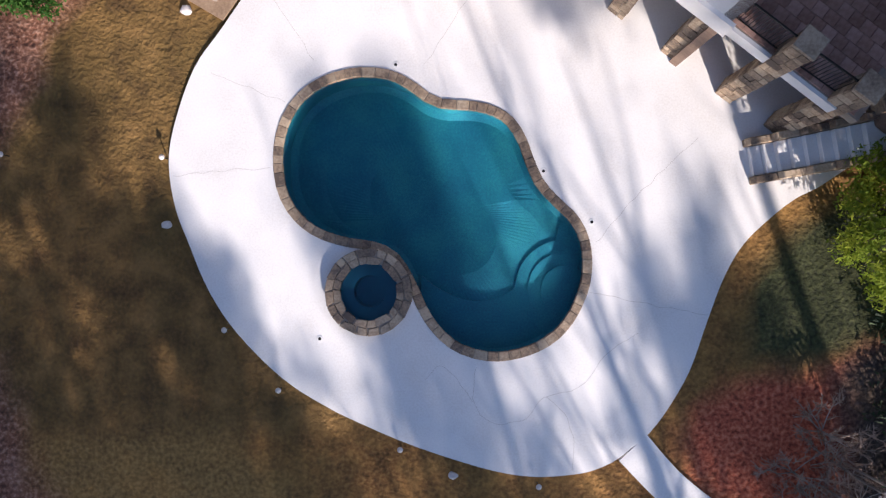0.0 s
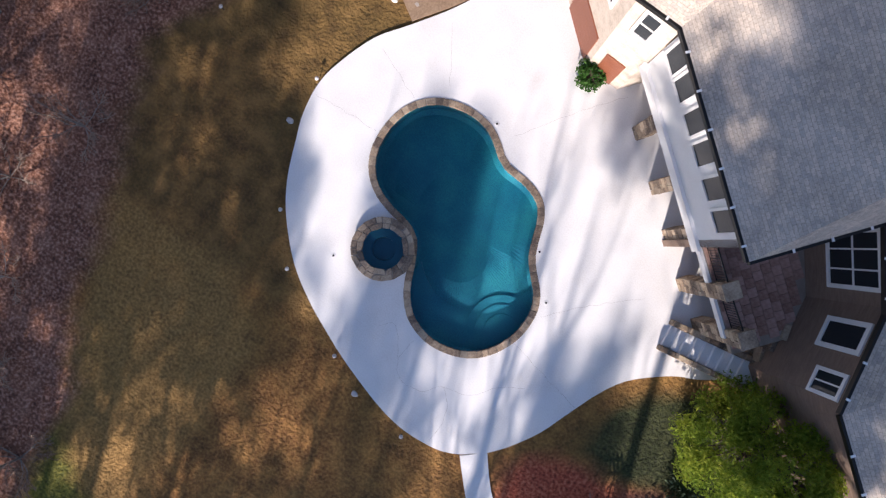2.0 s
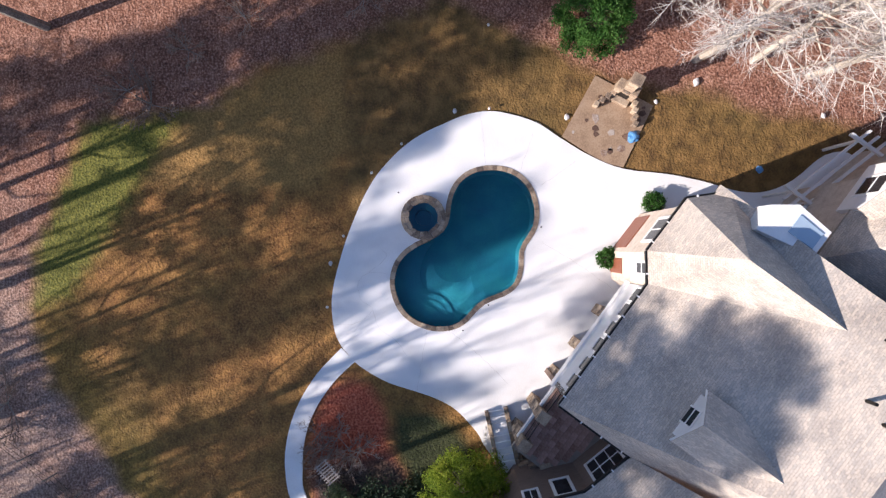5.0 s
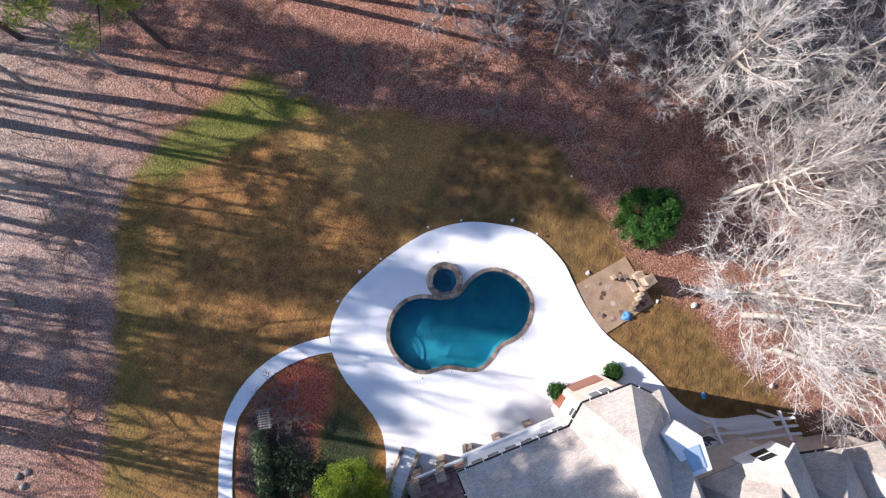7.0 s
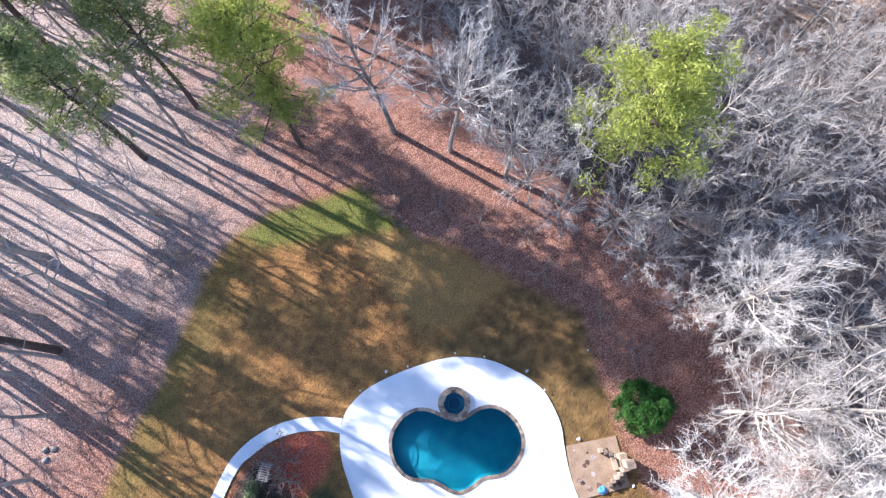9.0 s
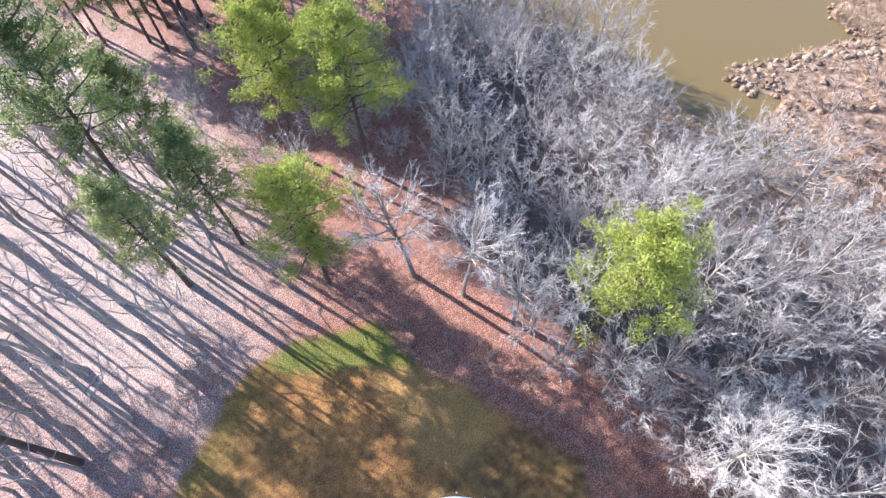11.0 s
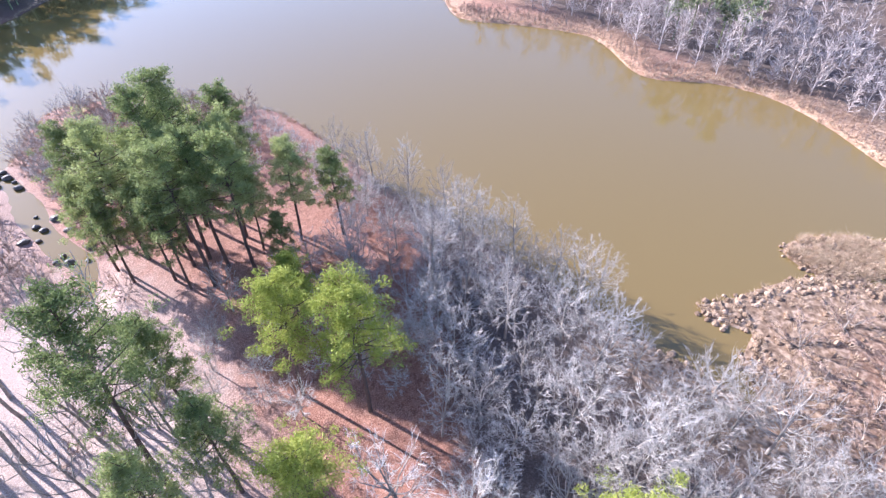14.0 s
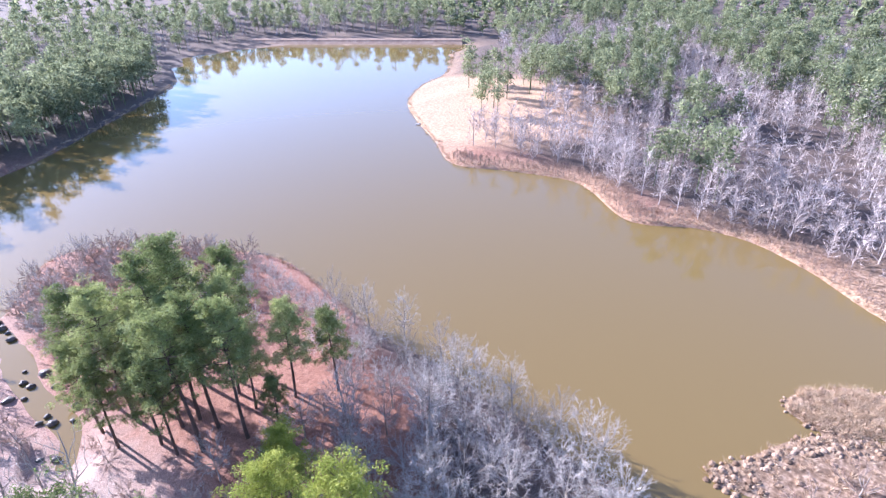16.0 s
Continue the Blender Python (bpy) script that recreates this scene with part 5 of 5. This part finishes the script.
HORIZON = [(-1100, -200), (-480, -340), (-400, -560), (-200, -620), (140, -560), (300, -500), (500, -1100), (-900, -1200)]
woods("horizon_woods", "hazy grey-green woods on the horizon", scatter(HORIZON, 17, 27, 2600) + scatter([(-480, -330), (-420, -60), (-280, 40), (-300, 200), (-900, 200), (-1000, -300)], 15, 28, 1500) + scatter([(-335, -375), (-480, -335), (-700, -400), (-420, -580), (-330, -400)], 10, 29, 700), M_far_needle, 64, 19, "pine", 6, 1.7, 18)


def reeds(name, label, places, seed, tall=0.9):
    rng = np.random.default_rng(seed)
    t = Tubes()
    zs = height(np.array(places))
    for (x, y), z in zip(places, zs):
        m = 44
        c = rng.normal(size=(m, 2)) * rng.uniform(0.22, 0.42)
        p = np.c_[c + [x, y], np.full(m, max(z, WATER) - 0.05)]
        q = p + np.c_[c * 1.3 + rng.normal(size=(m, 2)) * 0.15, tall * rng.uniform(0.6, 1.3, m)]
        t.blades(p, q, 0.03, rng)
    tagged(new(name, t.mesh(name, M_reed)), label, "reeds", kind="stuff")


MARSH = [(-64, -12), (-70, -12), (-79, -19), (-77, -26), (-85, -23), (-100, -18), (-108, -8), (-118, 10), (-100, 40), (-64, 30)]
reeds("marsh_reeds", "tussocks of dry tan reeds on the marshy shore", scatter(MARSH, 2.0, 31, 3500) + [tuple(p) for p in np.random.default_rng(1).uniform([-120, -25], [-100, -10], (500, 2)) if side(np.array([p]), ISLET)[0] > 0], 71)


def tussocks(name, label, places, seed):
    rng = np.random.default_rng(seed)
    ball = bmesh.new()
    bmesh.ops.create_icosphere(ball, subdivisions=1, radius=1.0)
    unit_v, tri = np.array([v.co[:] for v in ball.verts]), [tuple(v.index for v in f.verts) for f in ball.faces]
    ball.free()
    t = Tubes()
    for (x, y), z in zip(places, height(np.array(places))):
        r = rng.uniform(0.25, 0.75)
        t.v.append(unit_v * rng.uniform(0.75, 1.25, (len(unit_v), 1)) * [r, r * rng.uniform(0.7, 1.0), r * 0.6] + [x, y, max(z, WATER) + 0.02])
        t.f += [tuple(t.n + i for i in f) for f in tri]
        t.n += len(unit_v)
    tagged(new(name, t.mesh(name, M_tussock)), label, "tussocks", kind="stuff")


fringe = [tuple(q) for k in range(3) for q in offset(even(LAKE, 1500), 0.4 + 1.3 * k) + np.random.default_rng(50 + k).normal(size=(1500, 2)) * 0.8 if -125 < q[0] < -62 and q[1] > -40]
rim = [tuple(q) for k in range(2) for q in offset(even(ISLET, 70), -0.4 - 1.8 * k) + np.random.default_rng(60 + k).normal(size=(70, 2)) * 0.8]
tussocks("marsh_tussocks", "rounded tan tussocks of dead grass along the marsh edge", fringe + rim + scatter(MARSH, 2.6, 34, 900), 73)
shore_line = even(LAKE, 900)
banks = [tuple(p) for p in offset(shore_line, 0.9) + np.random.default_rng(2).normal(size=(900, 2)) * 0.5 if p[1] > -380]
reeds("shore_reeds", "dry tan grass along the lake shore", banks, 72, 0.8)


# ---------------------------------------------------------------- small things outdoors
def rock(name, label, place, size, mat, seed, category="rock", group="pale rocks round the deck"):
    rng = np.random.default_rng(seed)
    bm = bmesh.new()
    bmesh.ops.create_icosphere(bm, subdivisions=2, radius=size / 2)
    for v in bm.verts:
        k = 1 + 0.35 * noise.noise(v.co * (2.2 / size) + Vector((seed, 0, 0)))
        v.co = Vector((v.co.x * k * 1.2, v.co.y * k * 0.9, max(v.co.z * k * 0.7, -size * 0.15))) + Vector(place) + Vector((0, 0, size * 0.12))
    tagged(part(name, bm, mat), label, category, group)


M_rock = material("pale_rock", [(0.5, 0.46, 0.44), (0.68, 0.65, 0.63)], 3, 0.85, 0.5, 6)
M_dark_rock = material("wet_rock", [(0.05, 0.045, 0.04), (0.13, 0.11, 0.09)], 3, 0.6, 0.5, 6)
for k, (x, y, d) in enumerate(((-9.75, 0.9, 0.5), (0.2, -7.75, 0.5), (-9.1, 8.35, 0.6), (-11.1, 17.0, 0.75), (-9.9, 14.3, 0.45), (-8.6, 25.3, 0.5))):
    rock("rock", "pale rounded landscape rock in the grass", (x, y, -0.1), d * 0.6, M_rock, k)
rng_r = random.Random(12)
for k in range(26):
    t = rng_r.random()
    c = CREEK[int(t * (len(CREEK) - 1))]
    x, y = c[0] + rng_r.uniform(-4, 4), c[1] + rng_r.uniform(-3, 3)
    rock("creek_rock", "dark wet boulder in the creek", (x, y, WATER + 0.1), rng_r.uniform(0.8, 2.0), M_dark_rock, 40 + k, "rock", "creek boulders")
for k, (x, y) in enumerate(((27.2, -22.4), (27.9, -22.9), (28.3, -22.1))):
    rock("rubble", "weathered grey block in leaf litter", (x, y, -0.25), 0.55, M_bark, 80 + k, "rubble", "blocks in the litter")


def disc(name, label, x, y, r, h, mat, category):
    bm = bmesh.new()
    bmesh.ops.create_cone(bm, cap_ends=True, segments=20, radius1=r, radius2=r * 0.9, depth=h, matrix=Matrix.Translation((x, y, h / 2)))
    root = tagged(part(name, bm, mat), label, category)
    bm = bmesh.new()
    bmesh.ops.create_cone(bm, cap_ends=True, segments=14, radius1=r * 0.45, radius2=r * 0.4, depth=0.01, matrix=Matrix.Translation((x, y, h + 0.005)))
    ob = part("knob", bm, M_dark_metal)
    ob.parent = root


for x, y in ((-1.79, 6.42), (4.95, 1.0), (-4.4, -3.03), (3.3, 2.75)):
    disc("skimmer_lid", "round white plastic skimmer lid in the deck", x, y, 0.12, 0.012, M_white, "skimmer lid")


def path_light(x, y):
    bm = bmesh.new()
    bmesh.ops.create_cone(bm, cap_ends=True, segments=10, radius1=0.02, radius2=0.02, depth=0.4, matrix=Matrix.Translation((x, y, 0.1)))
    root = tagged(part("path_light", bm, M_dark_metal), "small dark path light beside the deck", "garden light", "path lights")
    bm = bmesh.new()
    bmesh.ops.create_cone(bm, cap_ends=True, segments=14, radius1=0.1, radius2=0.03, depth=0.1, matrix=Matrix.Translation((x, y, 0.33)))
    hat = part("shade", bm, M_rock)
    hat.parent = root


for x, y in ((3.1, -7.98), (-1.6, -6.75), (-9.75, 3.2), (-7.6, -2.7), (-15.3, 3.3), (-5.75, -4.75)):
    path_light(x, y)


# flagstone patio with its outdoor fireplace
def patio():
    corners = np.array([(-11.78, 10.34), (-9.64, 14.11), (-5.6, 12.0), (-5.9, 10.9), (-6.6, 9.7), (-7.8, 8.0)])
    root = tagged(part("patio", filled(ccw(corners), (), -0.3, -0.03), material("tan_patio", [(0.2, 0.13, 0.08), (0.32, 0.22, 0.14), (0.42, 0.31, 0.21)], 1.0, 0.9, 0.4, 10)),
                  "small tan patio with irregular flagstones", "patio", kind="structure")
    rng = random.Random(6)
    dark = material("brown_flagstone", [(0.09, 0.05, 0.035), (0.2, 0.12, 0.08), (0.42, 0.36, 0.31)], 2, 0.85, 0.4, 6, per_object=0.5)
    for k in range(26):
        x, y = rng.uniform(-11.5, -6), rng.uniform(8.2, 13.8)
        if side(np.array([(x, y)]), ccw(corners))[0] < 0.4:
            continue
        n = rng.randint(5, 7)
        r = rng.uniform(0.12, 0.32)
        pts = [(x + r * rng.uniform(0.6, 1.3) * math.cos(6.28 * i / n), y + r * rng.uniform(0.6, 1.3) * math.sin(6.28 * i / n)) for i in range(n)]
        bm = bmesh.new()
        add_box(bm, pts, -0.06, -0.012)
        ob = part("flagstone", bm, dark)
        ob.parent = root
    fp = thing("outdoor_fireplace", (-10.55, 12.1, 0), "tan stone outdoor fireplace with a chimney and low side walls", "fireplace")
    d, o = np.array([0.87, -0.49]), np.array([0.49, 0.87])
    c = np.array([-10.5, 12.1])

    def block(name, s0, s1, t0, t1, z0, z1, mat=M_stone):
        bm = bmesh.new()
        add_box(bm, [tuple(c + d * a + o * b) for a, b in ((s0, t0), (s1, t0), (s1, t1), (s0, t1))], z0, z1)
        part(name, bevelled(bm, 0.025), mat, fp)

    for k in range(5):
        for j in range(3):
            block("stone", -0.35, 0.35, -0.75 + 0.5 * j + 0.01, -0.25 + 0.5 * j - 0.01, 0.3 * k - 0.05, 0.3 * k + 0.235)
    for k in range(5):
        block("chimney_stone", -0.3, 0.3, -0.32, 0.32, 1.46 + 0.3 * k, 1.745 + 0.3 * k)
    block("chimney_cap", -0.38, 0.38, -0.4, 0.4, 2.97, 3.05)
    block("hearth", 0.36, 0.8, -0.6, 0.6, -0.05, 0.35)
    block("firebox", 0.352, 0.366, -0.35, 0.35, 0.36, 0.95, M_dark_metal)
    for sgn in (-1, 1):
        for k in range(4):
            a = 0.2 + 0.38 * k
            block("side_wall", a, a + 0.36, sgn * (0.78 + 0.22 * k), sgn * (0.78 + 0.22 * k) + 0.34, -0.05, 0.62 - 0.05 * k)


patio()


# crumpled blue tarpaulin and a blue tub
def tarp(x, y, size, seed, name, label):
    bm = bmesh.new()
    bmesh.ops.create_icosphere(bm, subdivisions=3, radius=size)
    for v in bm.verts:
        k = 1 + 0.4 * noise.noise(v.co * 3.5 + Vector((seed, 2, 1)))
        v.co = Vector((v.co.x * k + x, v.co.y * k + y, max(v.co.z * 0.55 * k, -0.02)))
    tagged(part(name, bm, material("blue_tarpaulin", [(0.06, 0.19, 0.42), (0.14, 0.34, 0.62)], 4, 0.45, 0.3, 5)), label, "tarpaulin")


tarp(-7.6, 12.7, 0.38, 1, "blue_tarpaulin", "crumpled blue tarpaulin on the patio")
tarp(-5.15, 21.0, 0.24, 2, "blue_tarpaulin", "small blue plastic sheet on the grass")


# hedge, arbour and dark border beside the path
def hedge():
    rng = np.random.default_rng(90)
    c, t = Tubes(), Tubes()
    a, b = np.array([15.2, -7.8]), np.array([20.5, -3.6])
    for k in range(26):
        p = a + (b - a) * k / 25
        t.tube(np.array([(*p, -0.15), (*p, 0.6)]), [0.03, 0.015], 4)
        m = 220
        q = rng.normal(size=(m, 3))
        q = q / np.linalg.norm(q, axis=1)[:, None] * rng.uniform(0.4, 1, (m, 1)) * [0.75, 0.75, 0.5] + [*p, 0.5]
        c.leaves(q, 0.1, rng)
    ob = new("hedge", t.mesh("stems", M_pine_bark))
    cr = new("foliage", c.mesh("foliage", material("hedge_leaves", [(0.06, 0.09, 0.03), (0.12, 0.16, 0.06), (0.22, 0.26, 0.12)], 1, 0.8, 0, 8)))
    cr.parent = ob
    tagged(ob, "loose grey-green hedge along the path", "hedge")
    c, t = Tubes(), Tubes()
    for k in range(60):
        p = np.array([15.0, -5.2]) + np.array([rng.uniform(-0.2, 4.5), 0]) + np.array([0, rng.uniform(-0.8, 3.2)])
        t.tube(np.array([(*p, -0.15), (*p, 0.4)]), [0.02, 0.01], 4)
        q = rng.normal(size=(90, 3)) * [0.35, 0.35, 0.2] + [*p, 0.4]
        c.leaves(q, 0.1, rng)
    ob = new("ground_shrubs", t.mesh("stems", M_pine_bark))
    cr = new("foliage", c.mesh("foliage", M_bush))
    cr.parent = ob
    # Evergreen leaves in a darker colour that holds the bed's shade.
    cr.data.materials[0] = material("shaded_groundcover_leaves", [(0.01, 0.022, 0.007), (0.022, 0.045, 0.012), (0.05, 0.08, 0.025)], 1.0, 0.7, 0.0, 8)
    tagged(ob, "low evergreen shrubs with the bed shade painted into dark leaves", "shrubs", kind="stuff")


hedge()


def arbour():
    root = thing("arbour", (13.4, -7.9, 0), "small weathered wooden garden arbour with slats", "arbour")
    wood = material("weathered_wood", [(0.2, 0.17, 0.15), (0.36, 0.32, 0.29)], 3, 0.85, 0.3, 8)
    d, o = np.array([0.78, 0.62]), np.array([-0.62, 0.78])
    c = np.array([13.4, -7.9])

    def bar(name, s0, s1, t0, t1, z0, z1):
        bm = bmesh.new()
        add_box(bm, [tuple(c + d * a + o * b) for a, b in ((s0, t0), (s1, t0), (s1, t1), (s0, t1))], z0, z1)
        part(name, bm, wood, root)

    for s in (-0.6, 0.55):
        for t in (-0.35, 0.3):
            bar("post", s, s + 0.06, t, t + 0.06, -0.15, 1.9)
    for t in (-0.36, 0.3):
        bar("rail", -0.75, 0.75, t, t + 0.07, 1.9, 1.98)
    for k in range(8):
        bar("slat", -0.7 + 0.19 * k, -0.63 + 0.19 * k, -0.5, 0.5, 1.985, 2.03)


arbour()


# wire fence through the litter south of the lawn
def fence():
    root = thing("fence", (5, -36, -1), "low wire fence with thin wooden posts", "fence")
    pts = even(spline([(-1.2, -47), (3.5, -40), (9, -33), (13.7, -27), (16.8, -23.8)], 6, False), 15, False)
    zs = height(pts)
    for (x, y), z in zip(pts, zs):
        bm = bmesh.new()
        bmesh.ops.create_cone(bm, cap_ends=True, segments=7, radius1=0.05, radius2=0.045, depth=1.5, matrix=Matrix.Translation((x, y, z + 0.6)))
        part("post", bm, M_bark, root)
    for h in (0.4, 0.8, 1.2):
        t = Tubes()
        t.tube(np.c_[pts, zs + h], np.full(15, 0.012), 3)
        ob = new("wire", t.mesh("wire", M_dark_metal))
        ob.parent = root
        ob.matrix_parent_inverse = Matrix.Translation(-root.location)


fence()


# white pergola at the far end of the house
def pergola():
    root = thing("pergola", (*hp(20.5, 5.2), 0), "white painted timber pergola on the house wall", "pergola")

    def beam(name, u0, u1, v0, v1, z0, z1):
        bm = bmesh.new()
        k = 0.28
        add_box(bm, [hp(u, v + k * (u - 18.4)) for u, v in ((u0, v0), (u1, v0), (u1, v1), (u0, v1))], z0, z1)
        bmesh.ops.recalc_face_normals(bm, faces=bm.faces)
        part(name, bm, M_white, root)

    for u in (18.2, 23.0):
        beam("post", u, u + 0.18, 5.2, 5.38, 0, 3.0)
        beam("cross_beam", u - 0.05, u + 0.13, 4.6, 6.9, 3.2, 3.42)
    for v in (5.2, 5.8, 6.4):
        beam("long_beam", 17.6, 24.0, v, v + 0.16, 3.0, 3.2)


pergola()

# earth dam at the lake's end, and a small white boat at the point
a, b = np.array([-312.0, -366.0]), np.array([-178.0, -480.0])
d = (b - a) / np.linalg.norm(b - a)
o = np.array([-d[1], d[0]])
o = o if o @ np.array([-1, -1]) > 0 else -o
prof = [(-1, WATER - 1), (5, WATER + 1.8), (7, WATER + 3.2), (12, WATER + 3.2), (30, WATER - 1)]
verts = [(*(q + o * s), z) for q in (a, b) for s, z in prof]
bm = poly_mesh(verts, [(k, k + 1, k + 6, k + 5) for k in range(4)])
bmesh.ops.recalc_face_normals(bm, faces=bm.faces)
tagged(part("dam", bm, material("dry_grass_bank", [(0.2, 0.12, 0.08), (0.32, 0.21, 0.14), (0.45, 0.33, 0.24)], 0.3, 0.95, 0.4, 8)), "low earth dam covered with dry grass", "dam", kind="structure")


def boat():
    root = thing("rowing_boat", (-156, -213.5, WATER), "small white rowing boat at the shore", "boat")
    x, y = -156.0, -213.5
    pts = [(-2.2, -0.6), (1.2, -0.7), (2.4, 0), (1.2, 0.7), (-2.2, 0.6)]
    outer = np.array([(x + p, y + q) for p, q in pts])
    inner = np.array([(x + p * 0.9, y + q * 0.82) for p, q in pts])
    part("hull", filled(outer, [inner], WATER - 0.1, WATER + 0.5), M_white, root)
    part("bottom", filled(inner, (), WATER - 0.08, WATER + 0.1), M_white, root)
    for s in (-1.2, 0.4):
        bm = bmesh.new()
        add_box(bm, [(x + s, y - 0.58), (x + s + 0.3, y - 0.58), (x + s + 0.3, y + 0.58), (x + s, y + 0.58)], WATER + 0.36, WATER + 0.4)
        part("seat", bm, M_white, root)


boat()
